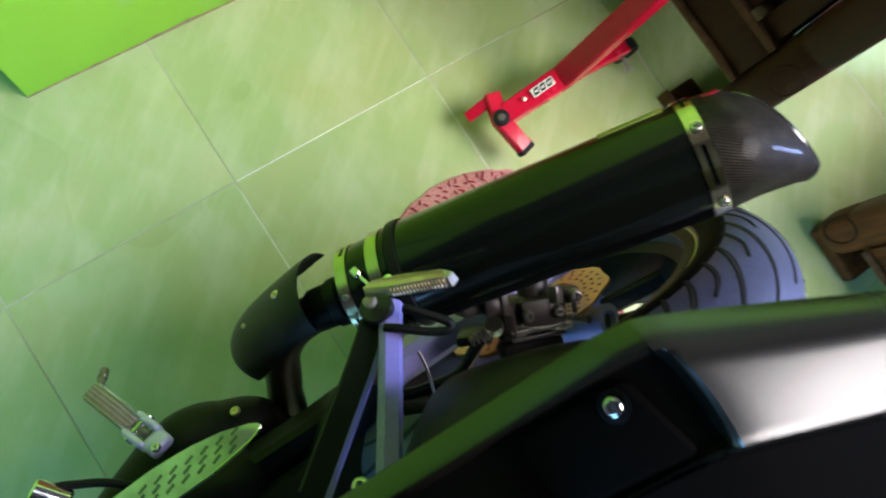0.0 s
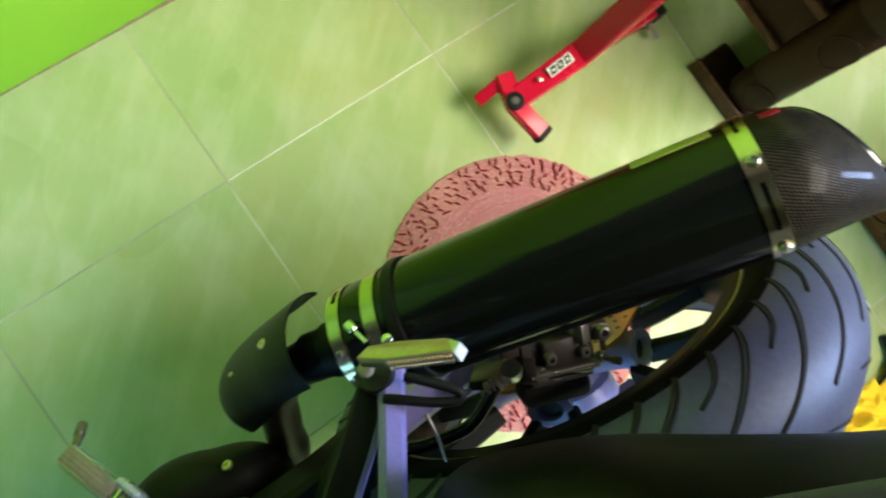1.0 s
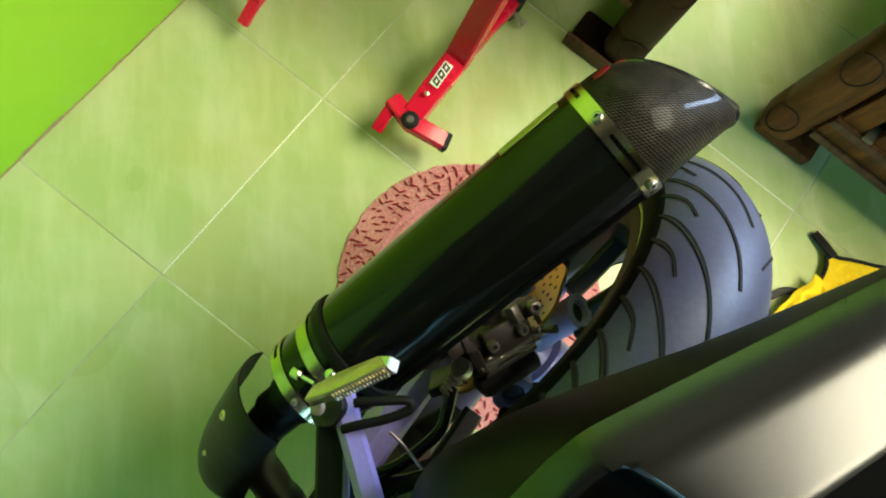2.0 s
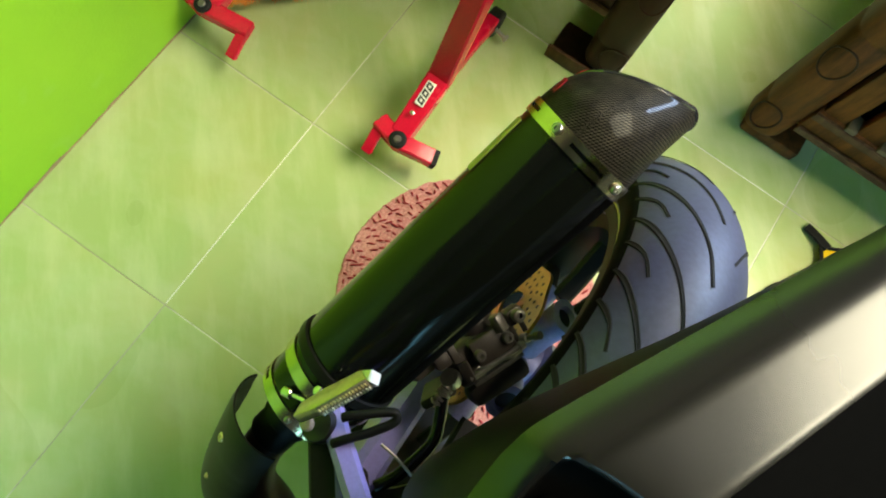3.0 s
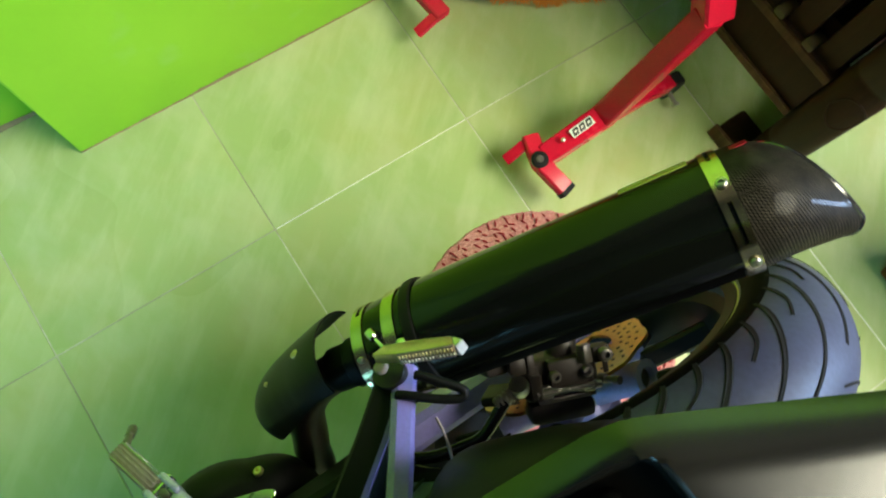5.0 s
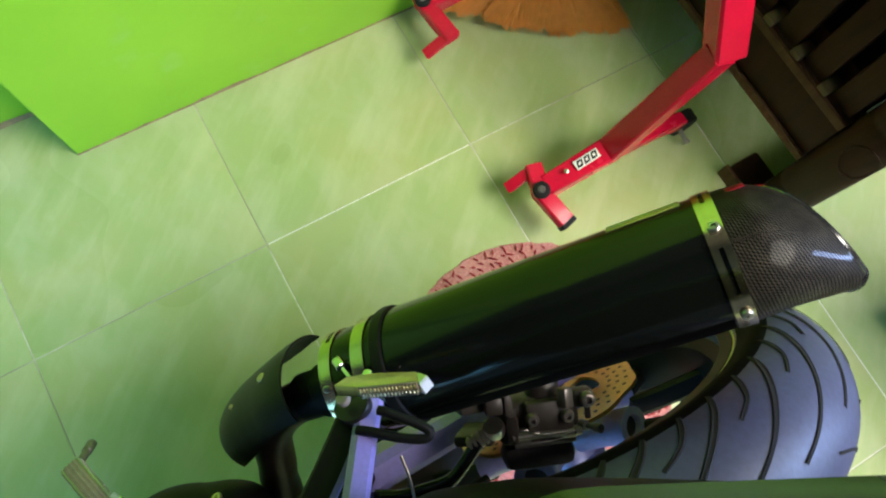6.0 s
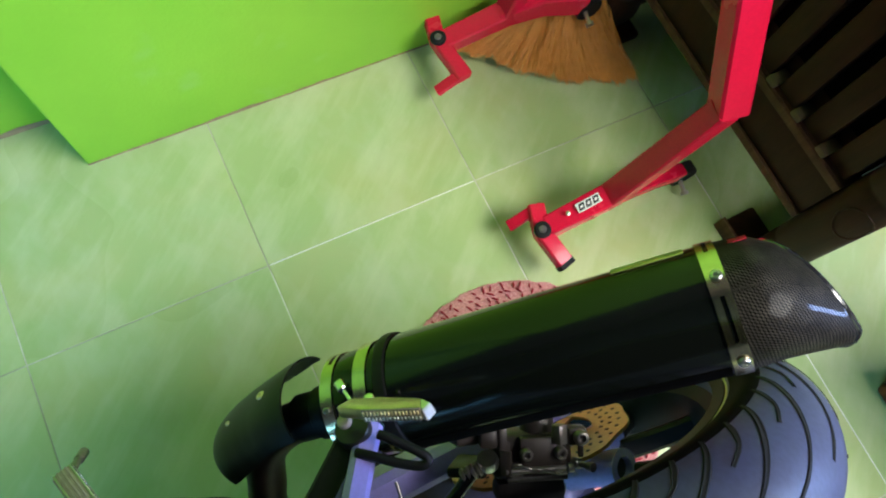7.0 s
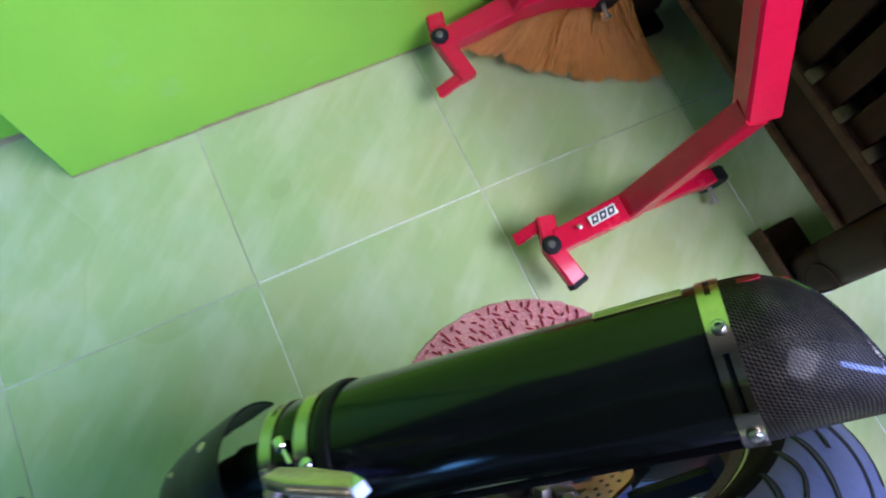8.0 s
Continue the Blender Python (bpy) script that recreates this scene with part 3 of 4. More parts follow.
part("banjo_fitting", lathe([(0.010, -0.005), (0.011, 0), (0.010, 0.006)], along((0.134, -0.448, 0.445), (0.134, -0.43, 0.47)), 18), STEEL, bike)
part("wire_clip", tube([(0.045, -0.427, 0.500), (0.043, -0.446, 0.498), (0.037, -0.470, 0.490)], 0.0014, 8), BOLT, bike)

# ---- the exhaust ----
A = Vector((0.05, -0.347, 0.460))
CAN = along(A, (0.33, -0.418, 0.608))  # y up, z to the rear


def at(s, degrees, r):
    """The pose on the can's surface at s along it; degrees from its top towards the bike."""
    a = radians(degrees)
    up = CAN.to_3x3() @ Vector((math.sin(a) * -SIDE, math.cos(a), 0))
    p = CAN @ Vector((0, 0, s)) + up * r
    return along(p, p + up, CAN.to_3x3() @ Vector((0, 0, 1)))


SIDE = -1 if (CAN.to_3x3() @ Vector((1, 0, 0))).y < 0 else 1


def band(s0, s1, r, thick, cuts=()):
    """A flat steel strap round the can with slots cut out: (from, to) in degrees, (from, to) along it."""
    bm = bmesh.new()
    n, rows = 120, 8
    grid = []
    for i in range(rows + 1):
        s = s0 + (s1 - s0) * i / rows
        ring = []
        for k in range(n):
            a = 360 * k / n - 180
            up = CAN.to_3x3() @ Vector((math.sin(radians(a)) * -SIDE, math.cos(radians(a)), 0))
            ring.append(bm.verts.new(CAN @ Vector((0, 0, s)) + up * r))
        grid.append(ring)
    for i in range(rows):
        f = (i + 0.5) / rows
        for k in range(n):
            a = 360 * (k + 0.5) / n - 180
            if any(lo < a < hi and f0 < f < f1 for lo, hi, f0, f1 in cuts):
                continue
            bm.faces.new((grid[i][k], grid[i][(k + 1) % n], grid[i + 1][(k + 1) % n], grid[i + 1][k]))
    bmesh.ops.recalc_face_normals(bm, faces=bm.faces)
    bmesh.ops.solidify(bm, geom=bm.faces[:], thickness=thick)
    return bm


R = 0.0536
muffler = part("muffler", lathe([(0.040, 0.036), (R - 0.002, 0.040), (R, 0.048), (R, 0.20), (R, 0.338), (R - 0.004, 0.342)], CAN, 72), GLOSS, bike, "long gloss black exhaust can")
# matt strip added along the can's underside to keep the floor's reflection off it
part("underside_strip", band(0.052, 0.325, R + 0.0007, 0.0006, ((-180, 66, -1, 2), (128, 180, -1, 2))), MATT, muffler, "matt black strip added to hide the underside reflection")
part("front_collar", lathe([(0.024, -0.0178), (0.044, -0.0176), (0.0488, -0.0168), (0.0497, -0.0150), (0.0505, 0.012), (0.0525, 0.036)], CAN, 64), GLOSS, muffler)
part("collar_ring", lathe([(0.050, 0.037), (0.0560, 0.038), (0.0568, 0.042), (0.0560, 0.048), (0.053, 0.049)], CAN, 64), BLACK, muffler)
part("clamp_band", band(0.0165, 0.029, 0.0535, 0.0012), STRAP, muffler, "polished steel strap")
part("clamp_band", band(-0.0195, -0.0075, 0.0510, 0.0012, ((-66, -46, 0.4, 0.8), (34, 52, 0.4, 0.8))), STRAP, muffler, "polished steel strap with slots")
strap = part("end_strap", band(0.3265, 0.341, R + 0.0016, 0.0014, ((-70, -44, 0.36, 0.64), (0, 38, 0.36, 0.64), (110, 150, 0.36, 0.64))), STRAP, muffler, "slotted polished steel strap")
for deg in (-16.4, 58.4, 150):
    part("strap_rivet", bolt(at(0.3345, deg, R + 0.002), 0.0047, 0.0035), STEEL, muffler)
part("band_rivet", bolt(at(-0.0135, 8, 0.0515), 0.0032, 0.003), STEEL, muffler)
SCREW = along((0.033, -0.328, 0.510), (0.037, -0.350, 0.519))
part("clamp_screw", lathe([(0.0030, -0.0005), (0.0046, 0.0), (0.0050, 0.0010), (0.0050, 0.0085), (0.0042, 0.0095), (0.0019, 0.0100), (0.0019, 0.024)], SCREW, 18), CHROME, muffler)


def cone():
    """A bullet-shaped cap cut off by a slanting plane on its outer side, with a dark mouth."""
    bm = bmesh.new()
    n, rows = 96, 18

    def rad(q):
        return 0.0532 - 1.3 * max(0.0, q - 0.347) ** 1.6

    def soft(q):
        return sum(rad(q + d) for d in (-0.012, -0.006, 0.0, 0.006, 0.012)) / 5

    def tip(d):
        d = abs((d + 180) % 360 - 180)
        return 0.25 * math.cos(radians(d)) + 0.75 * (1 - d / 90)

    ends = []
    for k in range(n):
        lo, hi = 0.354, 0.455
        a = 360 * k / n
        for _ in range(30):
            q = (lo + hi) / 2
            if q < 0.3984 + 0.86 * soft(q) * tip(a - 48):
                lo = q
            else:
                hi = q
        ends.append(lo)
    lean = radians(155.5)

    def point(k, q):
        a = radians(360 * k / n)
        off = 0.05 * max(0.0, (q - 0.36) / 0.07) ** 1.5
        r = soft(q)
        return CAN @ Vector(((math.sin(a) * r + math.sin(lean) * off) * -SIDE, math.cos(a) * r + math.cos(lean) * off, q))
    rings = [[point(k, 0.3405 + (ends[k] - 0.3405) * i / rows) for k in range(n)] for i in range(rows + 1)]
    mid = sum(rings[-1], Vector()) / n
    inner = CAN.to_3x3() @ Vector((0, 0, -0.02))
    edge = rings[-1]
    lip = bmesh.new()
    mouth = [mid + (p - mid) * 0.972 for p in edge]
    skin(lip, [circle(8, 0.0026, along(mouth[k], mouth[(k + 1) % n])) for k in list(range(n)) + [0]], caps=False)
    for shrink, back in ((0.985, -0.0012), (0.955, -0.0014), (0.925, 0.0), (0.90, 0.004)):
        rings.append([mid + (p - mid) * shrink - CAN.to_3x3() @ Vector((0, 0, back)) for p in edge])
    rings.append([mid + (p - mid) * 0.84 + inner for p in edge])
    skin(bm, rings, caps=True, uv=lambda i, j: (j / n * 0.32, 0.006 * i + (j % n) / n * 0.16))
    return bm, lip


cap_skin, cap_lip = cone()
end_cap = part("end_cap", cap_skin, CARBON, muffler, "lacquered woven carbon fibre end cap")
part("lip", cap_lip, LACQUER, end_cap, "glossy dark rim")
part("badge", box((0.012, 0.060, 0.0015), at(0.288, -62, R + 0.001), 0.0005), LIME, muffler, "small yellow badge plate")
part("tag", box((0.009, 0.020, 0.001), at(0.356, -60, R - 0.0016), 0.0005), CRIMSON, muffler, "small red tag")

# pipe and heat shield ahead of the can
part("exhaust_pipe", tube([CAN @ Vector((0, 0, -0.012)), CAN @ Vector((0, 0, -0.045)), (-0.034, -0.330, 0.405), (-0.066, -0.340, 0.36), (-0.088, -0.372, 0.29), (-0.13, -0.42, 0.22), (-0.35, -0.47, 0.17)], 0.0215, 20), RUST, bike, "heat-stained dark exhaust pipe")
part("pipe_joint", lathe([(0.0215, -0.075), (0.0235, -0.072), (0.0235, -0.050), (0.0262, -0.048), (0.0262, -0.036), (0.0235, -0.034), (0.0235, -0.0150)], CAN, 36), BLACK, bike, "black pipe joint")



def shield():
    """A curved plate that ends towards the can in one horn on its outer side."""
    bm = bmesh.new()
    pts = smooth_path([(0.030, -0.319, 0.475), (-0.010, -0.311, 0.445), (-0.048, -0.310, 0.404), (-0.088, -0.315, 0.365), (-0.126, -0.328, 0.326)], 8)
    arc = list(range(-75, 76, 6))
    last = len(pts) - 1
    outer = 1 if along(pts[4], pts[5], (0, 0.65, 1)).to_3x3().col[0].y > 0 else -1
    rings = []
    for i in range(29):
        ring = []
        for a in arc:
            q = min(1.0, max(0.0, (outer * a + 75) / 115))
            start = 0.205 + 0.012 * math.sin(math.pi * q)
            f = (start + (0.87 - start) * i / 28) * last
            k = min(int(f), last - 1)
            p = pts[k].lerp(pts[k + 1], f - k)
            m = along(p, p + pts[k + 1] - pts[k], (0, 0.65, 1))
            w = 0.052 * math.sqrt(max(0.03, 1 - (abs(f / last - 0.42) / 0.462) ** 7))
            b = radians(a)
            ring.append(m @ Vector((w * math.sin(b), w * 0.85 * math.cos(b) - w * 0.4, 0)))
        rings.append(ring)
    skin(bm, rings, closed=False, caps=False)
    bmesh.ops.recalc_face_normals(bm, faces=bm.faces)
    bmesh.ops.solidify(bm, geom=bm.faces[:], thickness=0.002)
    return bm


plate = shield()
tree = BVHTree.FromBMesh(plate)
guard = part("heat_shield", plate, SHIELD, bike, "curved black heat shield with screws")
for p, r in (((-0.040, -0.297, 0.440), 0.0052), ((-0.084, -0.302, 0.394), 0.0030)):
    way = Vector((-0.38, 0.72, 0.58)).normalized()
    spot, _, _, _ = tree.ray_cast(Vector(p) + way * 0.06, -way)
    spot = spot if spot else Vector(p)
    part("shield_screw", bolt(along(spot - way * 0.001, spot + way), r * 0.95, 0.003), PALE_GOLD, guard)

# passenger footrest
BR = [(0.044, -0.376, 0.530), (0.030, -0.395, 0.542), (-0.005, -0.447, 0.562), (-0.043, -0.502, 0.585)]
bracket = part("footrest_bracket", bar(BR, 0.021, 0.014, up=(0.25, 0.05, 1.0), bevel=0.0045), ALLOY, bike, "grey alloy footrest bracket")
ARM = [Vector((0.024, -0.382, 0.528)), Vector((-0.012, -0.412, 0.534)), Vector((-0.100, -0.480, 0.545))]
part("bracket_arm", bar(ARM, 0.027, 0.013, up=(0.3, 0.5, 0.8)), BLACK, bracket)
part("arm_edge", bar([p + Vector((0.006, -0.009, 0.005)) for p in ARM], 0.007, 0.008, up=(0.3, 0.2, 0.9), bevel=0.0015), ALLOY, bracket)
part("bracket_bolt", bolt(along((-0.062, -0.492, 0.590), (-0.06, -0.44, 0.66)), 0.0075, 0.007), STEEL, bracket)
PIVOT = along((0.029, -0.374, 0.540), (0.022, -0.350, 0.590))
part("pivot_plate", lathe([(0.010, -0.012), (0.0150, -0.010), (0.0158, 0.002), (0.0145, 0.0045), (0.010, 0.0050)], PIVOT, 30), SATIN, bracket)
part("pivot_bolt", bolt(along((0.0255, -0.3675, 0.5535), (0.014, -0.345, 0.61)), 0.0062, 0.005, False), PEG_METAL, bracket)


def footrest():
    """A tapering plate whose one side face carries the grip; x across, y along, z down."""
    return prism([(0.004, -0.013), (0.0165, -0.007), (0.0150, 0.020), (0.0095, 0.0592), (-0.0065, 0.0665), (-0.0050, 0.040), (-0.0030, 0.013)], 0.010, PEG_TOP, 0.0012)


def footrest_tip():
    """The bright end, which slants down from the top."""
    bm = bmesh.new()
    edge = ((0.0093, 0.0595, 0.0058), (-0.0065, 0.0667, 0.0058))
    brow = ((0.0040, 0.0700, 0.0040), (-0.0090, 0.0680, 0.0040))
    chin = ((0.0040, 0.0730, -0.0045), (-0.0090, 0.0710, -0.0045))
    heel_line = ((0.0085, 0.0590, -0.0045), (-0.0065, 0.0660, -0.0045))
    skin(bm, [[PEG @ Vector((x, y, z)) for x, z, y in (edge[k], brow[k], chin[k], heel_line[k])] for k in (0, 1)])
    bmesh.ops.bevel(bm, geom=bm.edges[:], offset=0.0008, segments=2, affect="EDGES")
    return bm


PEG = along((0.0315, -0.3665, 0.5765), (0.0915, -0.3945, 0.6125), (0.1, 0.86, 0.50))
PEG_TOP = PEG @ pose(0, 0.001, 0, 90, 0, 0)
peg = part("footrest", footrest(), PALE_GOLD, bike, "polished folding footrest with ribbed grip")
part("tip", footrest_tip(), TIP, peg, "bright chrome slanted tip")
part("rest_stop", bolt(along((0.0515, -0.3580, 0.5430), (0.044, -0.335, 0.60)), 0.0050, 0.004, False), CHROME, bracket)
part("grip_face", box((0.0012, 0.0100, 0.052), PEG @ pose(-0.0054, 0.0008, 0.0395, 0, -3.6, 0), 0.0003, 1), PEG_METAL, peg)
for k in range(16):
    z = 0.0155 + k * 0.0032
    x = -0.0034 - 0.0032 * (z - 0.013) / 0.053
    part("rib", box((0.0036, 0.0036, 0.0019), PEG @ pose(x - 0.0010, 0.0024, z), 0.0006, 1), PALE_GOLD, peg)
    part("rib", box((0.0036, 0.0036, 0.0019), PEG @ pose(x - 0.0010, -0.0022, z + 0.0008), 0.0006, 1), STEEL, peg)
part("footrest_hook", tube([(0.046, -0.388, 0.558), (0.0517, -0.3936, 0.560), (0.071, -0.4162, 0.561), (0.0736, -0.4235, 0.560), (0.067, -0.425, 0.559), (0.0506, -0.4146, 0.557), (0.0336, -0.4003, 0.555), (0.024, -0.393, 0.551)], 0.0040, 12), BLACK, bracket, "black bent stop")

# rider's footrest, heel plate and lever
HP_A, HP_B = Vector((-0.114, -0.402, 0.474)), Vector((-0.290, -0.400, 0.444))
HPX = (HP_B - HP_A).normalized()
HPZ = Vector((0.05, 0.42, 0.9))
HPZ = (HPZ - HPX * HPX.dot(HPZ)).normalized()
HP = basis(HPX, HPZ.cross(HPX), HPZ, HP_A)
heel = part("heel_plate", prism([(0.0, 0.002), (0.004, 0.006), (0.022, 0.012), (0.055, 0.0175), (0.095, 0.0195), (0.135, 0.018), (0.185, 0.010), (0.20, 0.0), (0.17, -0.016), (0.11, -0.0205), (0.07, -0.0195), (0.035, -0.0145), (0.010, -0.007), (0.001, -0.002)], 0.004, HP, 0.0012), HEEL, bike, "brushed metal heel plate with slots")
# chrome bead added as the highlight along the plate's tip edge
part("plate_glint", tube([HP @ Vector(p) for p in ((0.0, 0.002, 0.002), (0.004, 0.0058, 0.002), (0.022, 0.0117, 0.002), (0.055, 0.0172, 0.002))], 0.0014, 8), CHROME, heel)
# dark chips laid on the plate stand for the shade inside its slots
for i in range(7):
    for j in range(3):
        part("slot", box((0.0100, 0.0030, 0.0005), HP @ pose(0.024 + 0.0165 * i + 0.004 * j, -0.0075 + 0.0075 * j, 0.0021, 0, 0, 24), 0), SLOT_DARK, heel)
RP = along((-0.216, -0.352, 0.412), (-0.250, -0.272, 0.384), (0.1, 0.3, 0.95))
rest = part("rider_footrest", box((0.019, 0.016, 0.066), RP @ Matrix.Translation((0, 0, 0.055)), 0.003), PEG_METAL, bike, "ribbed grimy metal rider footrest")
part("clevis", box((0.026, 0.017, 0.020), RP @ Matrix.Translation((0, -0.002, -0.008)), 0.005, 3), CLEVIS, rest, "pale cast clevis")
for sx in (-1, 1):
    part("clevis_cheek", box((0.0075, 0.020, 0.030), RP @ Matrix.Translation((sx * 0.0105, 0.001, 0.012)), 0.0035, 3), CLEVIS, rest)
part("clevis_tongue", box((0.0090, 0.012, 0.022), RP @ Matrix.Translation((0, 0.002, 0.012)), 0.003), BOLT, rest)
part("clevis_pin", lathe([(0.0036, -0.0165), (0.0050, -0.0160), (0.0050, 0.0160), (0.0036, 0.0165)], RP @ pose(0, 0.0035, 0.016, 0, 90, 0), 14), CHROME, rest)
part("mount_bolt", bolt(RP @ pose(0.004, 0.0075, -0.016, -80, 0, 0), 0.0048, 0.004), CHROME, rest)
for sx in (-0.0085, -0.0043, 0.0, 0.0043, 0.0085):
    part("ridge", box((0.0019, 0.003, 0.064), RP @ pose(sx, 0.0085, 0.055), 0.0006, 1), PEG_METAL if abs(sx) < 0.008 else STEEL, rest)
for k in range(16):
    part("tooth", box((0.0030, 0.0048, 0.0020), RP @ pose(-0.0098, 0.0052, 0.026 + 0.0038 * k), 0.0005, 1), STEEL, rest)
    part("tooth", box((0.0030, 0.0048, 0.0020), RP @ pose(0.0098, 0.0052, 0.026 + 0.0038 * k), 0.0005, 1), PEG_METAL, rest)
part("feeler", lathe([(0.0042, 0), (0.0042, 0.018), (0.0052, 0.019), (0.0052, 0.036), (0.0040, 0.038)], along((-0.2415, -0.2735, 0.381), (-0.2365, -0.2515, 0.344)), 14), BOLT, rest)
part("brake_pedal", tube([(-0.225, -0.415, 0.41), (-0.262, -0.372, 0.418), (-0.292, -0.352, 0.425), (-0.306, -0.345, 0.43)], 0.0042, 12), BLACK, bike)
part("pedal_pad", lathe([(0.010, 0), (0.0125, 0.002), (0.0125, 0.034), (0.010, 0.036)], along((-0.304, -0.364, 0.422), (-0.326, -0.330, 0.438)), 20), CHROME, bike)

# dark frame, side covers and seat tail
part("frame_side", tube([(-0.42, -0.47, 0.40), (-0.28, -0.45, 0.405), (-0.19, -0.440, 0.39), (-0.155, -0.445, 0.37), (-0.145, -0.45, 0.33)], [0.05, 0.05, 0.04, 0.030, 0.026], 18), BLACK, bike, "black frame cover")
part("frame_case", tube([(-0.34, -0.44, 0.34), (-0.262, -0.400, 0.335), (-0.205, -0.378, 0.335), (-0.165, -0.385, 0.325), (-0.138, -0.392, 0.315), (-0.128, -0.41, 0.28)], [0.05, 0.048, 0.046, 0.040, 0.034, 0.030], 18), BLACK, bike, "black engine side case")
part("rear_frame", box((0.28, 0.265, 0.17), pose(-0.16, -0.5875, 0.335), 0.02, 2), BLACK, bike, "black rear frame")
part("inner_fender", tube([(0.000, -0.418, 0.43), (-0.045, -0.445, 0.40), (-0.100, -0.470, 0.36)], [0.020, 0.027, 0.032], 18), BLACK, bike, "black inner fender beside the pipe")
part("case_screw", bolt(along((-0.141, -0.371, 0.362), (-0.15, -0.33, 0.43)), 0.0055, 0.004), PALE_GOLD, bike)
part("engine_block", box((0.40, 0.26, 0.30), pose(-0.42, -0.56, 0.34, 0, 0, 2), 0.03, 3), BLACK, bike)


def guard_panel():
    """The dark flared panel between the tail and the tyre."""
    low = smooth_path([(-0.20, -0.56, 0.54), (-0.05, -0.512, 0.562), (0.03, -0.464, 0.590), (0.09, -0.478, 0.600), (0.15, -0.511, 0.606), (0.22, -0.556, 0.650), (0.30, -0.600, 0.715)], 6)
    high = smooth_path([(-0.20, -0.56, 0.60), (-0.05, -0.514, 0.670), (0.03, -0.494, 0.742), (0.09, -0.493, 0.792), (0.15, -0.518, 0.815), (0.22, -0.552, 0.826), (0.30, -0.590, 0.835)], 6)
    bm = bmesh.new()
    rings = []
    for a, b in zip(low, high):
        row = [a + Vector((0, -0.03, -0.004)), a + Vector((0, -0.006, -0.003))]
        for k in range(9):
            f = k / 8
            row.append(a.lerp(b, f) + Vector((0, 0.010, 0.006)) * math.sin(math.pi * f))
        rings.append(row)
    skin(bm, rings, closed=False, caps=False)
    bmesh.ops.recalc_face_normals(bm, faces=bm.faces)
    bmesh.ops.solidify(bm, geom=bm.faces[:], thickness=0.003)
    return bm


part("mudguard_panel", guard_panel(), PANEL, bike, "dark flared mudguard panel")


def loft(sections, n=32):
    """sections: centre, half-width, half-height, squareness; rings across the bike."""
    bm = bmesh.new()
    rings = []
    cs = [Vector(s[0]) for s in sections]
    for i, (c, w, h, pw) in enumerate(sections):
        d = cs[min(i + 1, len(cs) - 1)] - cs[max(i - 1, 0)]
        rings.append(circle(n, h, along(c, Vector(c) + d, RISE), rx=w, power=pw))
    skin(bm, rings)
    return bm


def blend(sections, steps=6):
    out = []
    cs = smooth_path([s[0] for s in sections], steps)
    for i, c in enumerate(cs):
        f = i / steps
        k = min(int(f), len(sections) - 2)
        t = f - k
        t = t * t * (3 - 2 * t)
        a, b = sections[k], sections[k + 1]
        out.append((c, a[1] + (b[1] - a[1]) * t, a[2] + (b[2] - a[2]) * t, a[3] + (b[3] - a[3]) * t))
    return out


def bend(x):
    """How far x lies ahead of the rounded bend between tail and side cover."""
    return 0.006 * math.log1p(math.exp(min(60.0, (0.0933 - x) / 0.006)))


def edge_low(x):
    """The lower right edge of the tail and its side cover."""
    d = x - 0.0933
    return Vector((x, -0.4705 - 0.507 * d - 0.5445 * bend(x), 0.8376 + 0.040 * d - 0.804 * bend(x)))


def edge_high(x):
    """The upper crease, above and inside the lower edge."""
    d = x - 0.0933
    return Vector((x, -0.5445 - 0.3933 * d - 0.4558 * bend(x), 0.8455 + 0.040 * d - 0.710 * bend(x)))


def across(x, f, lift):
    """A point of the tail's skin: f runs from its lower to its upper edge, lift stands off it."""
    a, b = edge_low(x), edge_high(x)
    up = (b - a).cross(Vector((1, 0, 0.33))).normalized()
    return a.lerp(b, f) + (up if up.z > 0 else -up) * lift


def roll(f):
    """How far the tail's skin bulges, from its rolled lower edge to its flat top."""
    return 0.0138 * (1 - (1 - min(1.0, f / 0.46)) ** 2) - 0.0055 - 0.0035 * max(0.0, f - 0.38) ** 1.5


def tail_shell(x0, x1, n=44):
    """The cowl: a rounded flank, a broad flat top, a crease along its upper edge; its front edge is bowed."""
    bm = bmesh.new()
    rings = []
    for i in range(n + 1):
        x = x0 + (x1 - x0) * (i / n) ** 1.9
        near = max(0.0, 1 - (x - x0) / 0.09)
        near = near * near * (3 - 2 * near)
        a, b = edge_low(x), edge_high(x)
        ring = [a + Vector((0, -0.030, -0.060)), a + Vector((0, -0.010, -0.026)), a + Vector((0, -0.002, -0.008))]
        for k in range(29):
            f = k / 28
            lift = roll(f) - 0.0010 * max(0.0, (f - 0.94) / 0.06) ** 2
            bow = 0.003 * math.sin(math.pi * max(0.0, f - 0.2) / 0.8)
            lift -= 0.022 * max(0.0, 1 - (x - x0) / 0.007) ** 2 * min(1.0, max(0.0, (f - 0.26) / 0.06))
            ring.append(across(x, f, lift) + Vector((bow * near, 0, 0)))
        ring += [b + Vector((0, -0.004, -0.006)), b + Vector((0, -0.008, -0.024)), b + Vector((0, -0.02, -0.055))]
        rings.append(ring)
    skin(bm, rings)
    return bm


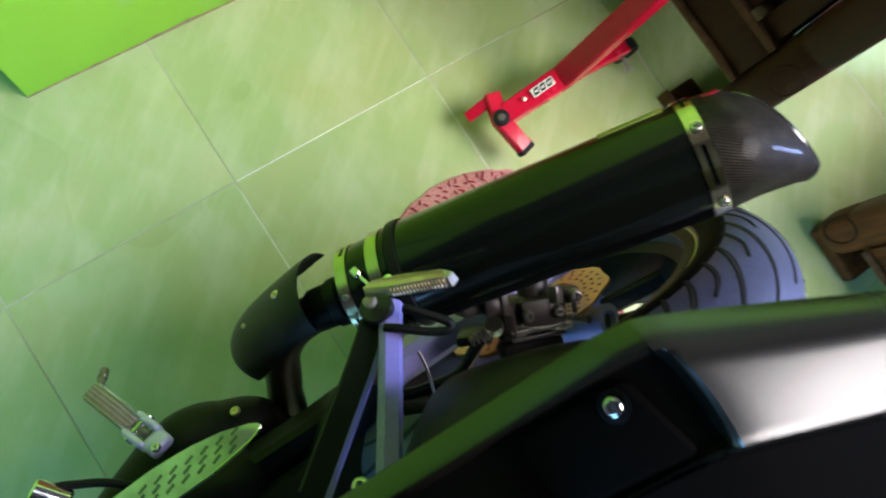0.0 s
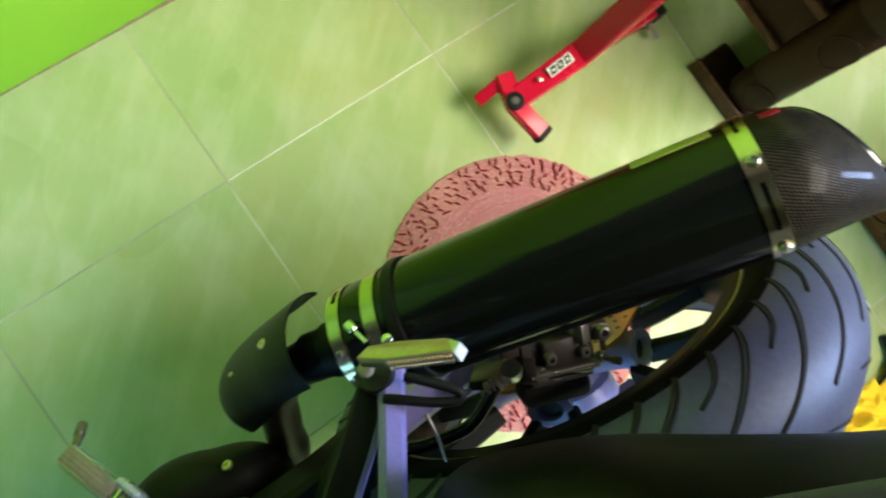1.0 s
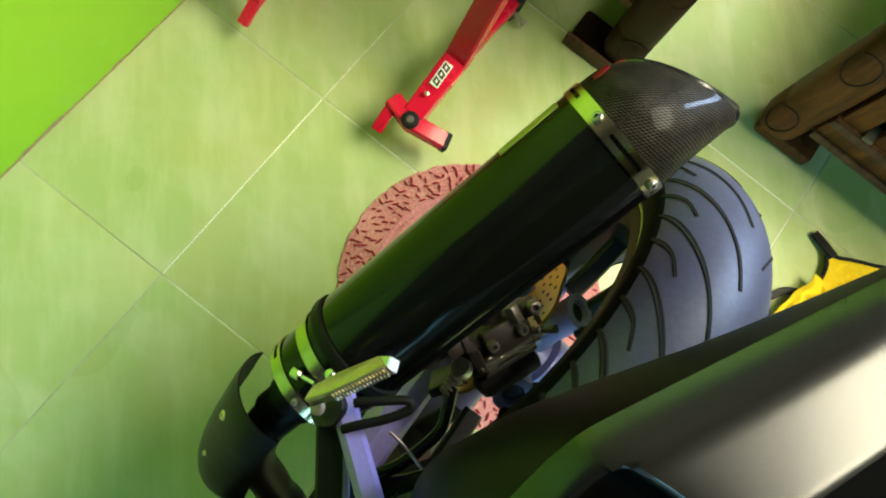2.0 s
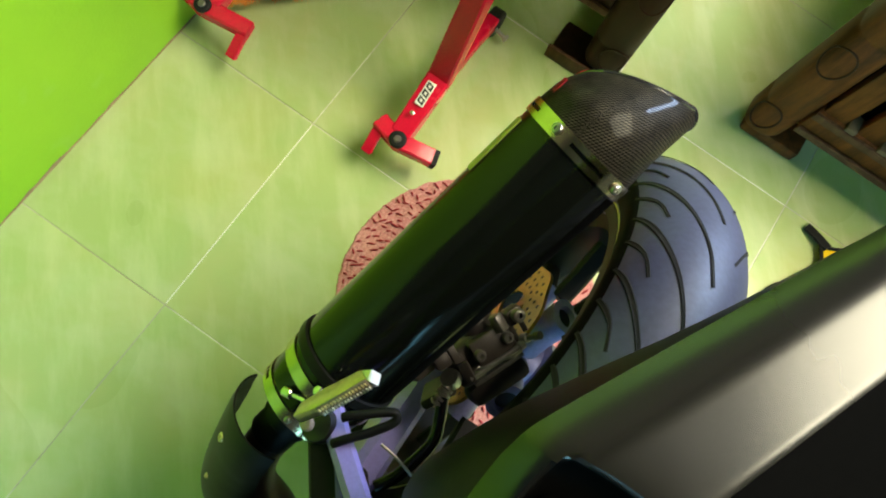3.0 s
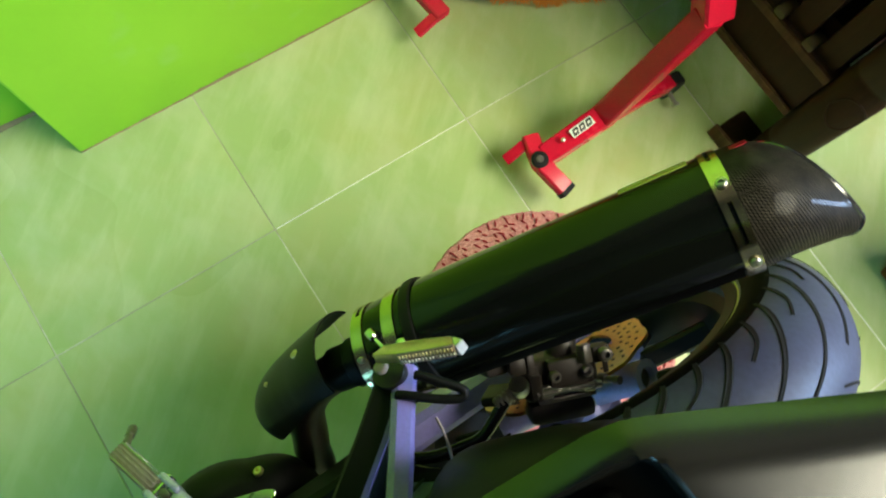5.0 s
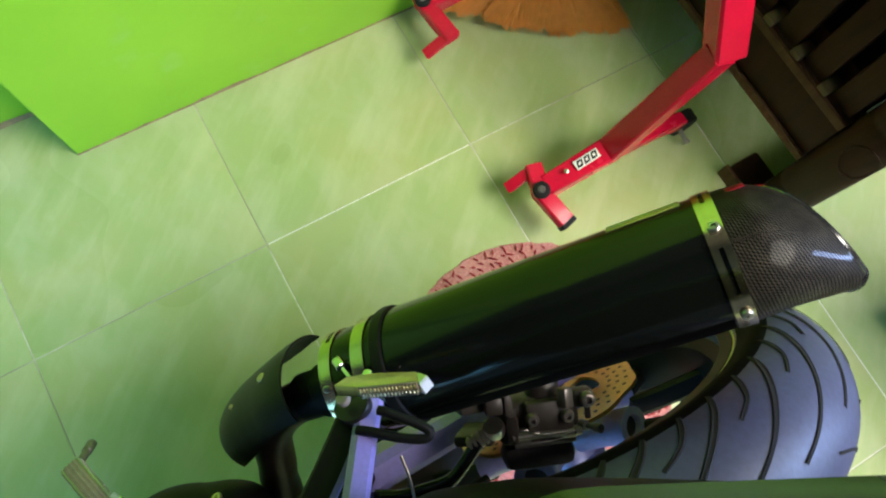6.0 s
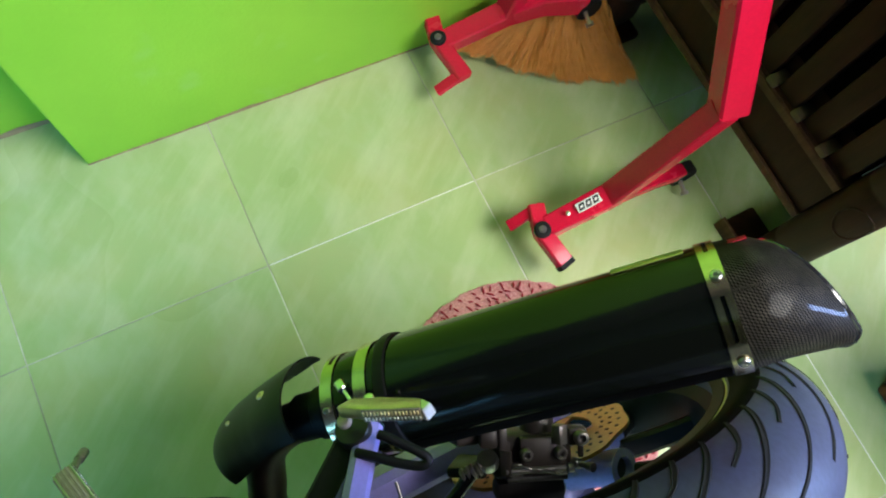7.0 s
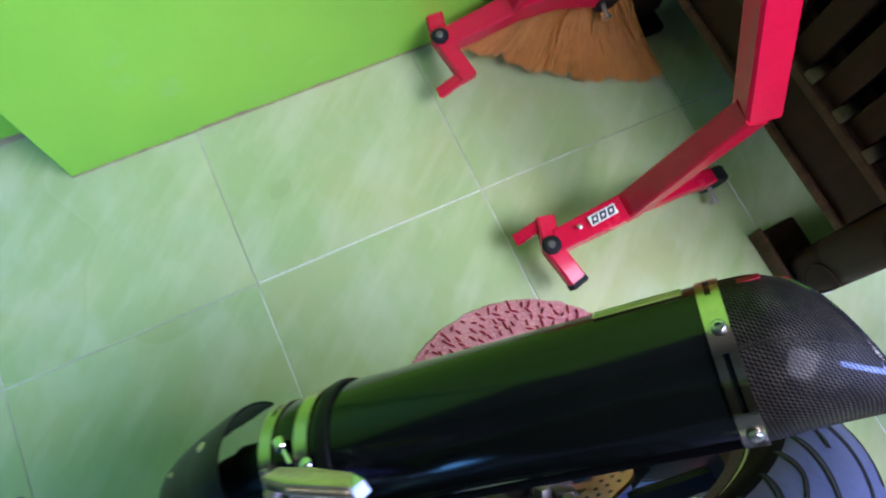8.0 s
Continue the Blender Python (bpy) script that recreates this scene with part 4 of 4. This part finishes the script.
def cover_shell(x0, x1, section, foot, n=30):
    """A strip of the side cover ahead of the tail; section: places across it and how far they stand off."""
    bm = bmesh.new()
    rings = []
    for i in range(n + 1):
        x = x0 + (x1 - x0) * i / n
        ring = [across(x, f, lift) for f, lift in section]
        a, b = ring[0], ring[-1]
        rings.append([a + Vector((0, -0.030, -0.060)), a + Vector((0, -0.010, -0.024)), a + Vector((0, -0.002, -0.007))][:foot] + ring + [b + Vector((0, -0.004, -0.012)), b + Vector((0, -0.012, -0.05))])
    skin(bm, rings)
    return bm


RIM = [(f, roll(f)) for f in (0.0, 0.02, 0.05, 0.10, 0.15, 0.19)] + [(0.22, roll(0.20)), (0.245, 0.0010), (0.262, -0.0025), (0.27, -0.0060)]
FIELD = [(0.262, -0.0085), (0.6, -0.0090), (0.92, -0.0085), (0.96, -0.004), (1.0, 0.0)]


def tail_top(x0, x1, drop, n=20, mid=-0.69):
    """The recessed top between the two flanks, and the far flank."""
    bm = bmesh.new()
    rings = []
    for i in range(n + 1):
        x = x0 + (x1 - x0) * i / n
        a, b = edge_low(x), edge_high(x)
        y0 = b.y - 0.008
        row = [Vector((x, y0, b.z - drop - 0.02)), Vector((x, y0 - 0.002, b.z - drop * 1.2)), Vector((x, (y0 + mid) / 2, b.z - drop * 1.5)), Vector((x, mid, b.z - drop * 1.6)),
               Vector((x, 2 * mid - y0, b.z - drop * 1.8)), Vector((x, 2 * mid - a.y, a.z - 0.03)), Vector((x, 2 * mid - a.y - 0.01, a.z - 0.07))]
        rings.append(row)
    skin(bm, rings)
    return bm


tail = part("tail_cowl", tail_shell(0.0955, 0.56), TAIL, bike, "smooth satin black tail cowl")
part("tail_top", tail_top(-0.05, 0.55, 0.022), MATT, bike, "matt black recessed tail top")
side = part("side_cover", cover_shell(-0.30, 0.106, FIELD, 0), COVER, bike, "dark seat side cover with a rounded rim")
part("cover_rim", cover_shell(-0.30, 0.0958, RIM, 3), TAIL, side)
PLX = (edge_low(0.09) - edge_low(0.0)).normalized()
PLZ = PLX.cross(edge_low(0.05) - edge_high(0.05)).normalized()
PLZ = PLZ if PLZ.z > 0 else -PLZ
PL = basis(PLX, PLZ.cross(PLX), PLZ, edge_low(0.05).lerp(edge_high(0.05), 0.5))
part("cover_panel", prism([(-0.0370, 0.0125), (-0.0290, -0.0330), (0.0480, -0.0330), (0.0360, 0.0125), (0.0300, 0.0140), (-0.0310, 0.0140)], 0.011, PL @ pose(0, 0, -0.0035), 0.0040), MATT, side, "raised black panel")
part("screw_seat", lathe([(0.0085, -0.001), (0.0088, 0.0006), (0.0062, 0.0008), (0.0056, -0.001)], PL @ pose(0.0250, 0.0040, 0.0020), 24), COVER, side)
part("cover_screw", bolt(PL @ pose(0.0250, 0.0040, 0.0018), 0.0054, 0.004), CHROME, side)
part("seat_pad", loft(blend([((-0.42, -0.64, 0.70), 0.10, 0.05, 2.6), ((-0.20, -0.60, 0.735), 0.085, 0.045, 2.6), ((-0.06, -0.562, 0.765), 0.060, 0.034, 2.5), ((-0.012, -0.552, 0.782), 0.045, 0.022, 2.3), ((0.002, -0.550, 0.786), 0.018, 0.008, 2.0)])), SEAT, bike, "smooth black seat pad")

# the whole machine leans on its side stand
bike.matrix_basis = Matrix(((1.01234, 0.01092, -0.01438, -0.0023), (-0.01027, 1.01144, 0.04525, 0.01369), (0.01485, -0.0451, 1.01139, -0.0198), (0, 0, 0, 1))) @ bike.matrix_basis

# ---- the red stand ----
stand = thing("paddock_stand", (0.6, 0.04, 0.0), "glossy red steel motorcycle paddock stand on the tiles", "paddock stand")
MID = 0.04


def stand_side(sgn):
    def P(x, y, z):
        return (x, MID + sgn * (y - MID), z)
    part("arm", bar([P(0.449, -0.160, 0.084), P(0.568, -0.158, 0.112), P(0.640, -0.170, 0.378)], 0.036, 0.036,
                    up=[(0.15, sgn * -1.0, 0.1), (0.12, sgn * -1.0, 0.1), (-0.12, sgn * -1.0, 0.1)]), RED, stand)
    part("upright", bar([P(0.6485, -0.1700, 0.3735), P(0.6373, -0.0900, 0.5228), P(0.6235, 0.0093, 0.7077)], 0.045, 0.045, up=(0.281, sgn * 0.854, -0.437), bevel=0.004), RED, stand)
    # the far leg is twisted inwards and stands off the floor
    leg = [(0.56, -0.160, 0.098), (0.68, -0.158, 0.076), (0.750, -0.156, 0.044)] if sgn > 0 else [(0.56, -0.158, 0.106), (0.63, -0.134, 0.140), (0.716, -0.122, 0.118)]
    part("caster_leg", bar([P(*p) for p in leg], 0.030 if sgn > 0 else 0.046, 0.026, up=(0, 1, 0)), RED, stand)
    x, y, z = P(leg[2][0] + 0.014, leg[2][1], leg[2][2] - 0.0165)
    part("caster_wheel", lathe([(0.012, -0.013), (0.025, -0.013), (0.0275, -0.010), (0.0275, 0.010), (0.025, 0.013), (0.012, 0.013)], pose(x, y, z, 90, 0, 0), 28), RUBBER, stand)
    part("caster_screw", lathe([(0.0075, 0), (0.0075, 0.006), (0.004, 0.0065), (0.004, 0.045)], along((x - 0.014, y - 0.040, z - 0.0035), (x - 0.009, y, z + 0.0025)), 12), STEEL, stand)
    reach = -0.116 if sgn > 0 else -0.078
    # hook bracket
    hb = part("hook_bracket", bar([P(0.4500, -0.224, 0.074), P(0.4340, -0.165, 0.088), P(0.4480, reach, 0.084)], 0.030, 0.022, up=(0, 0, 1)), RED, stand)
    part("rubber_cap", box((0.0305, 0.0245, 0.012), along(P(0.4510, -0.2275, 0.0715), P(0.4340, -0.165, 0.084)), 0.003), RUBBER, hb)
    part("hook_plate", bar([P(0.456, reach - 0.008, 0.088), P(0.430, reach - 0.007, 0.080), P(0.398, reach - 0.0075, 0.058)], 0.019, 0.014, up=(0.3, 0, 0.95), bevel=0.002), RED, hb)
    part("hook_bolt", bolt(pose(*P(0.433, -0.163, 0.0985), 0, -9, 0), 0.0150, 0.007), RUBBER, hb)
    part("hook_nut", lathe([(0.0075, 0), (0.0075, 0.005), (0.005, 0.007)], pose(*P(0.433, -0.163, 0.1000), 0, -9, 0), 6), BOLT, hb)


stand_side(1)
stand_side(-1)
part("handle", bar([(0.6235, -0.005, 0.72), (0.6235, 0.085, 0.72)], 0.042, 0.042, up=(1, 0, 0)), RED, stand)
# sticker with plain bars
ST = basis(Vector((0.137, 0.008, 0.020)).normalized(), Vector((-0.05, 1, 0)).normalized(), Vector((0.137, 0.008, 0.020)).normalized().cross(Vector((-0.05, 1, 0)).normalized()).normalized(), (0.520, -0.157, 0.1225))
sticker = part("sticker", box((0.046, 0.0165, 0.0012), ST, 0.0003, 1), WHITE, stand, "small white sticker with black bars")
for k in range(3):
    slant = Matrix(((1, 0.35, 0, 0), (0, 1, 0, 0), (0, 0, 1, 0), (0, 0, 0, 1)))
    part("sticker_bar", box((0.0108, 0.0120, 0.0006), ST @ pose(-0.0140 + 0.0140 * k, 0, 0.0010) @ slant, 0), INK, sticker)
    part("sticker_bar", box((0.0050, 0.0045, 0.0003), ST @ pose(-0.0140 + 0.0140 * k, 0, 0.0014) @ slant, 0), WHITE, sticker)
part("stud", lathe([(0.004, 0), (0.004, 0.003), (0.002, 0.004)], ST @ pose(-0.040, 0.001, 0), 12), STEEL, stand)


settle(stand, -0.004, 0.003, 0, 0.984, (0.542, 0.006))


# ---- wooden chairs ----
def carved_post(x, y, w, z0, z1):
    """A rounded post with a bulb foot and two turned rings."""
    m = pose(x, y, 0)
    sec = [(z0, 0.86), (z0 + 0.015, 0.98), (z0 + 0.07, 1.0), (z0 + 0.075, 0.93), (z0 + 0.083, 0.93), (z0 + 0.088, 1.0), (z0 + 0.30, 1.0), (z0 + 0.305, 0.93), (z0 + 0.313, 0.93), (z0 + 0.318, 1.0), (z1, 1.0)]
    bm = bmesh.new()
    skin(bm, [circle(28, w / 2 * k, m @ Matrix.Translation((0, 0, z)), power=3.2) for z, k in sec])
    return bm


def chair(name, x, y_post, sgn, wide, rail, slat_top, wood, label):
    """An armchair whose slatted side faces the bike. y_post: outer face of its near post; sgn: the way it runs from there."""
    c = thing(name, (x + 0.3, y_post + sgn * 0.3, 0.0), label, "chair", "carved wooden chairs")

    def B(x0, x1, y0, y1, z0, z1, nm, mat=wood, bev=0.006, lab=""):
        ya, yb = sorted((y_post + sgn * y0, y_post + sgn * y1))
        return part(nm, box((x1 - x0, yb - ya, z1 - z0), pose(x + (x0 + x1) / 2, (ya + yb) / 2, (z0 + z1) / 2), bev), mat, c, lab)
    z0, z1 = rail
    sgn_turn = -1 if sgn > 0 else 1
    for zc in (0.085, 0.275):
        ring = []
        for k in range(25):
            q = 2 * math.pi * k / 24
            turn = math.pi - sgn_turn * 0.35 + 0.62 * math.cos(q)
            out = 0.0392 / (abs(math.cos(turn)) ** 3.2 + abs(math.sin(turn)) ** 3.2) ** (1 / 3.2)
            ring.append(Vector((x + 0.040 + out * math.cos(turn), y_post + sgn * 0.038 + out * math.sin(turn), zc + 0.036 * math.sin(q))))
        part("carving", tube(ring, 0.0017, 8, 2), WOOD_DARK, c)
    for y0, f0, f1 in ((0.038, 0.0, 0.138), (wide - 0.038, wide - 0.105, wide)):
        part("post", carved_post(x + 0.040, y_post + sgn * y0, 0.078, 0.030, 0.62), wood, c)
        if sgn > 0:
            B(0.000, 0.074, f0 + 0.004, f1 - 0.004, 0.0, 0.020, "foot", bev=0.006)
            B(-0.008, -0.001, f0, f1, 0.0, 0.036, "foot_lip", WOOD_EDGE, 0.002)
        else:
            B(0.010, 0.072, f0 + 0.012, f1 - 0.008, 0.0, 0.032, "foot", bev=0.008)
        part("post", carved_post(x + 0.58, y_post + sgn * y0, 0.07, 0.0, 0.90), wood, c)
    B(0.010, 0.050, 0.076, wide - 0.076, z0, z1, "rail", bev=0.004)
    B(0.002, 0.010, 0.076, wide - 0.076, z0 - 0.002, z0 + 0.013, "rail_lip", WOOD_EDGE, 0.002)
    B(0.004, 0.012, 0.076, wide - 0.076, z1 - 0.018, z1 - 0.002, "rail_lip", WOOD_EDGE, 0.002)
    B(0.010, 0.050, 0.076, wide - 0.076, slat_top, slat_top + 0.06, "rail", bev=0.006)
    B(0.002, 0.010, 0.076, wide - 0.076, slat_top + 0.044, slat_top + 0.056, "rail_lip", WOOD_EDGE, 0.002)
    y = 0.084
    while y + 0.042 < wide - 0.08:
        B(0.016, 0.038, y, y + 0.042, z1 - 0.002, slat_top + 0.002, "slat", bev=0.003)
        B(0.006, 0.040, y + 0.0435, y + 0.0625, z1 - 0.002, z1 + 0.010, "spacer", WOOD_PALE, 0.002)
        y += 0.064
    # black sheet added behind the slats: darkens the gaps and blocks light
    B(0.044, 0.052, 0.080, wide - 0.080, z1 - 0.01, slat_top + 0.01, "gap_shade_board", MATT, 0.001)
    B(-0.015, 0.66, 0.0, 0.085, 0.62, 0.655, "armrest", bev=0.014)
    B(-0.015, 0.66, wide - 0.085, wide, 0.62, 0.655, "armrest", bev=0.014)
    B(0.042, 0.57, 0.08, wide - 0.08, 0.30, 0.335, "seat", bev=0.006)
    # low rails added to close the underside and keep light from below the seat
    B(0.54, 0.57, 0.076, wide - 0.076, 0.02, 0.30, "rail", bev=0.004)
    B(0.08, 0.55, wide - 0.06, wide - 0.03, 0.05, 0.30, "rail", bev=0.004)
    if sgn > 0:
        B(0.08, 0.55, 0.03, 0.06, 0.03, 0.30, "rail", bev=0.004)
    B(0.59, 0.62, 0.076, wide - 0.076, 0.56, 0.86, "backrest", bev=0.01)
    return c


settle(chair("wooden_armchair", 0.782, -0.408, 1, 0.645, (0.178, 0.296), 0.56, WOOD_DARK, "near-black wooden armchair with slatted panel by the wall"), -0.0024, 0.0123, 1.2, 1.0, (0.901, -0.095))
settle(chair("wooden_armchair", 0.857, -0.629, -1, 0.67, (0.095, 0.160), 0.42, WOOD, "dark brown wooden armchair with carved round post"), 0.017, -0.0064, 0.5, 1.009, (0.978, -0.971))

# ---- rag mat ----
matpad = thing("floor_mat", (0.295, -0.415, 0.0), "round pink and red woven rag mat under the wheel", "mat")


def ropes(r0, r1, rows, fat, seed):
    """Rings of looped yarn, one beside the other."""
    rng = random.Random(seed)
    bm = bmesh.new()
    step = (r1 - r0) / rows
    for i in range(rows):
        r = r0 + step * (i + 0.5)
        loops = max(12, int(2 * math.pi * r / (step * 1.15)))
        n = loops * 6
        ph = rng.random() * 6
        rings = []
        for k in range(n):
            a = 2 * math.pi * k / n
            bead = abs(math.sin(a * loops / 2 + ph))
            rr = r + step * 0.05 * math.sin(a * loops / 2 + ph) + 0.004 * noise.noise((a * 9, i * 0.7, seed)) * step / 0.008
            rad = step * (0.44 + 0.12 * bead)
            c = Vector((0.295 + rr * math.cos(a), -0.415 + rr * math.sin(a), 0))
            out = Vector((math.cos(a), math.sin(a), 0))
            rings.append([c + out * (rad * math.cos(q)) + Vector((0, 0, max(0.0008, fat * 0.5 + (fat * 0.35 + rad * 0.12 * bead) * math.sin(q)))) for q in (2 * math.pi * j / 7 for j in range(7))])
        rings.append(rings[0])
        skin(bm, rings, caps=False)
    return bm


part("backing", lathe([(0.222, 0.0006), (0.2225, 0.002), (0.219, 0.0036), (0.001, 0.0038)], pose(0.295, -0.415, 0), 72), MAT, matpad, "pink cloth backing")
part("woven_border", ropes(0.172, 0.227, 7, 0.0045, 3), MAT, matpad)["kind"] = "stuff"
def stitches():
    """Short dark loops set in rows round the border."""
    rng = random.Random(31)
    bm = bmesh.new()
    for row, r in enumerate((0.178, 0.188, 0.198, 0.208, 0.218)):
        n = int(2 * math.pi * r / 0.019)
        for k in range(n):
            a = 2 * math.pi * (k + 0.5 * (row % 2) + 0.35 * rng.uniform(-1, 1)) / n
            turn = 0.45 + rng.gauss(0, 0.55)
            c = Vector((0.295 + r * math.cos(a), -0.415 + r * math.sin(a), 0.0074))
            d = Vector((math.cos(a + turn), math.sin(a + turn), 0)) * rng.uniform(0.004, 0.0085)
            rings = []
            for f in (-1.0, -0.6, 0.0, 0.6, 1.0):
                w = 0.0018 * math.sqrt(max(0.05, 1 - f * f))
                side = Vector((-d.y, d.x, 0)).normalized()
                rings.append([c + d * f + side * (w * math.cos(q)) + Vector((0, 0, w * math.sin(q) - 0.0015 * f * f)) for q in (2 * math.pi * j / 6 for j in range(6))])
            skin(bm, rings)
    return bm


part("red_stitch", stitches(), STITCH, matpad)["kind"] = "stuff"
part("woven_centre", ropes(0.004, 0.172, 20, 0.005, 8), MAT_IN, matpad)["kind"] = "stuff"

settle(matpad, -0.0024, 0.0045)

# ---- broom ----
broom = thing("broom", (0.66, 0.2, 0.0), "grass broom with orange bristles leaning against the wall", "broom")


def bristles():
    bm = bmesh.new()
    rng = random.Random(11)
    top = Vector((0.752, 0.284, 0.135))

    def foot(t):
        return Vector((0.472 + 0.325 * t, 0.270 - 0.200 * t - 0.030 * math.sin(math.pi * t), 0.004 + 0.035 * (1 - t) ** 2))
    for k in range(5600):
        t = rng.random()
        t = min(1, max(0, t + 0.016 * math.sin(34 * t) + 0.010 * math.sin(71 * t)))
        a = top + Vector((rng.uniform(-0.040, 0.040), rng.uniform(-0.016, 0.010), rng.uniform(-0.01, 0.03)))
        end = a.lerp(foot(t), 1.0 - 0.13 * rng.random() * rng.random() + 0.016 * math.sin(23 * t) + 0.012 * math.sin(57 * t))
        end += Vector((rng.gauss(0, 0.004), rng.gauss(0, 0.004), 0.010 * rng.random()))
        mid = a.lerp(end, 0.55) + Vector((0, 0.014, -0.062 + 0.024 * rng.random()))
        end.z = max(end.z, 0.003)
        side = Vector((rng.uniform(-1, 1), rng.uniform(-1, 1), 0.2)).normalized()
        prev = None
        for i in range(5):
            f = i / 4
            p = (1 - f) ** 2 * a + 2 * f * (1 - f) * mid + f * f * end
            p.z = max(p.z, 0.002)
            ww = 0.0011 * (1.2 - 0.7 * f)
            pair = (bm.verts.new(p - side * ww), bm.verts.new(p + side * ww))
            if prev:
                bm.faces.new((prev[0], prev[1], pair[1], pair[0]))
            prev = pair
    rows = []
    for i in range(9):
        f = i / 9.6
        row = []
        for k in range(25):
            t = k / 24
            a = top + Vector((0.07 * (t - 0.5), -0.004, 0))
            row.append(a.lerp(foot(t), f) + Vector((0, 0.010 * math.sin(math.pi * f), -0.038 * math.sin(math.pi * f))))
        rows.append(row)
    skin(bm, rows, closed=False, caps=False)
    return bm


part("bristles", bristles(), STRAW, broom, "splayed orange grass bristles", smooth=False)["kind"] = "stuff"
part("binding", tube([(0.752, 0.282, 0.15), (0.752, 0.284, 0.22), (0.751, 0.287, 0.30)], [0.017, 0.016, 0.012], 16), STRAW, broom)
part("broom_handle", tube([(0.751, 0.287, 0.28), (0.748, 0.290, 0.8), (0.746, 0.292, 1.4)], 0.011, 12), WOOD_PALE, broom)

settle(broom, -0.0095, -0.0076, 0.96, 0.993, (0.742, 0.271))

# ---- yellow cloth bag ----
bag = thing("cloth_bag", (0.70, -0.99, 0.0), "crumpled yellow cloth bag with black trim on the floor", "bag")


def crumpled(w, h, seed):
    n = 40
    bm = bmesh.new()
    rings = []
    for i in range(n + 1):
        row = []
        for j in range(n + 1):
            u, v = i / n - 0.5, j / n - 0.5
            f = noise.noise((u * 5 + seed, v * 5, 0)) + 0.5 * noise.noise((u * 11, v * 11 + seed, 2))
            z = 0.012 + 0.028 * max(0, f + 0.25) * (1 - (2 * abs(v)) ** 4) * (1 - (2 * abs(u)) ** 4)
            row.append((u * w + 0.007 * noise.noise((v * 4, seed, 1)), v * h + 0.007 * noise.noise((u * 4, seed, 7)), z))
        rings.append(row)
    return rings


BAG = basis(Vector((0.45, -0.89, 0)), Vector((0.96, 0.26, 0)), Vector((0, 0, 1)), (0.708, -1.006, 0.0))
rows_ = crumpled(0.24, 0.20, 4.0)
bm = bmesh.new()
skin(bm, [[BAG @ Vector(p) for p in r] for r in rows_], closed=False, caps=False)
bmesh.ops.recalc_face_normals(bm, faces=bm.faces)
bmesh.ops.solidify(bm, geom=bm.faces[:], thickness=0.003)
part("cloth", bm, YELLOW, bag)
edge = [rows_[0][j] for j in range(0, 41, 4)] + [rows_[i][40] for i in range(4, 41, 4)]
part("edge_tape", tube([BAG @ (Vector(p) + Vector((0, 0, 0.003))) for p in edge], 0.0036, 8, 3), BLACK, bag, "black edge tape")
part("edge_tape", tube([BAG @ (Vector(p) + Vector((0, 0, 0.003))) for p in [rows_[i][0] for i in range(0, 41, 4)]], 0.0036, 8, 3), BLACK, bag)
part("strap", tube([(0.664, -0.915, 0.022), (0.657, -0.870, 0.014), (0.642, -0.844, 0.009), (0.618, -0.829, 0.007)], 0.007, 8, power=3, flat=0.4), BLACK, bag)
part("strap", tube([(0.752, -0.884, 0.018), (0.764, -0.858, 0.012), (0.773, -0.836, 0.006)], 0.009, 8, power=3, flat=0.5), BLACK, bag)
part("buckle", lathe([(0.010, 0), (0.022, 0.004), (0.024, 0.014), (0.016, 0.020), (0.006, 0.022)], pose(0.645, -0.985, 0.026, 20, 10, 0), 20), BLACK, bag)


FLAP = basis(Vector((0.974, -0.228, 0)), Vector((0.228, 0.974, 0)), Vector((0, 0, 1)), (0.606, -0.888, 0.018))
bm = bmesh.new()
skin(bm, [[FLAP @ Vector(p) for p in r] for r in crumpled(0.165, 0.085, 9.0)], closed=False, caps=False)
bmesh.ops.recalc_face_normals(bm, faces=bm.faces)
bmesh.ops.solidify(bm, geom=bm.faces[:], thickness=0.003)
part("flap", bm, YELLOW, bag, "folded yellow cloth flap")
settle(bag, 0.0105, -0.0162, 0, 1.016, (0.685, -0.95))


# ---- floor tiles, laid last ----
def tile_mesh(w, d):
    bm = box((w, d, 0.008), Matrix.Translation((0, 0, -0.004)), 0.0008, 1)
    me = bpy.data.meshes.new("tile")
    bm.to_mesh(me)
    bm.free()
    me.materials.append(TILE)
    return me


T, GAP = 0.4, 0.0023
whole = tile_mesh(T - GAP, T - GAP)
cut = tile_mesh(T - GAP, Y1 - GAP)
for i in range(-6, 7):
    for j in range(-7, 1):
        ob = new("tile", cut if j == 0 else whole)
        ob.parent = FLOOR
        ob.location = ((i + 0.5) * T, Y1 / 2 if j == 0 else (j + 0.5) * T, 0)

# brighter white strips in the joints between some of the tiles
part("joint_strip", box((0.394, 0.0021, 0.004), Matrix.Translation((0.2, 0.0, -0.0024)), 0.0002, 1), BRIGHT_GROUT, FLOOR, "brighter white joint strip")
part("joint_strip", box((0.0021, 0.394, 0.004), Matrix.Translation((0.8, -0.6, -0.0024)), 0.0002, 1), BRIGHT_GROUT, FLOOR, "brighter white joint strip")
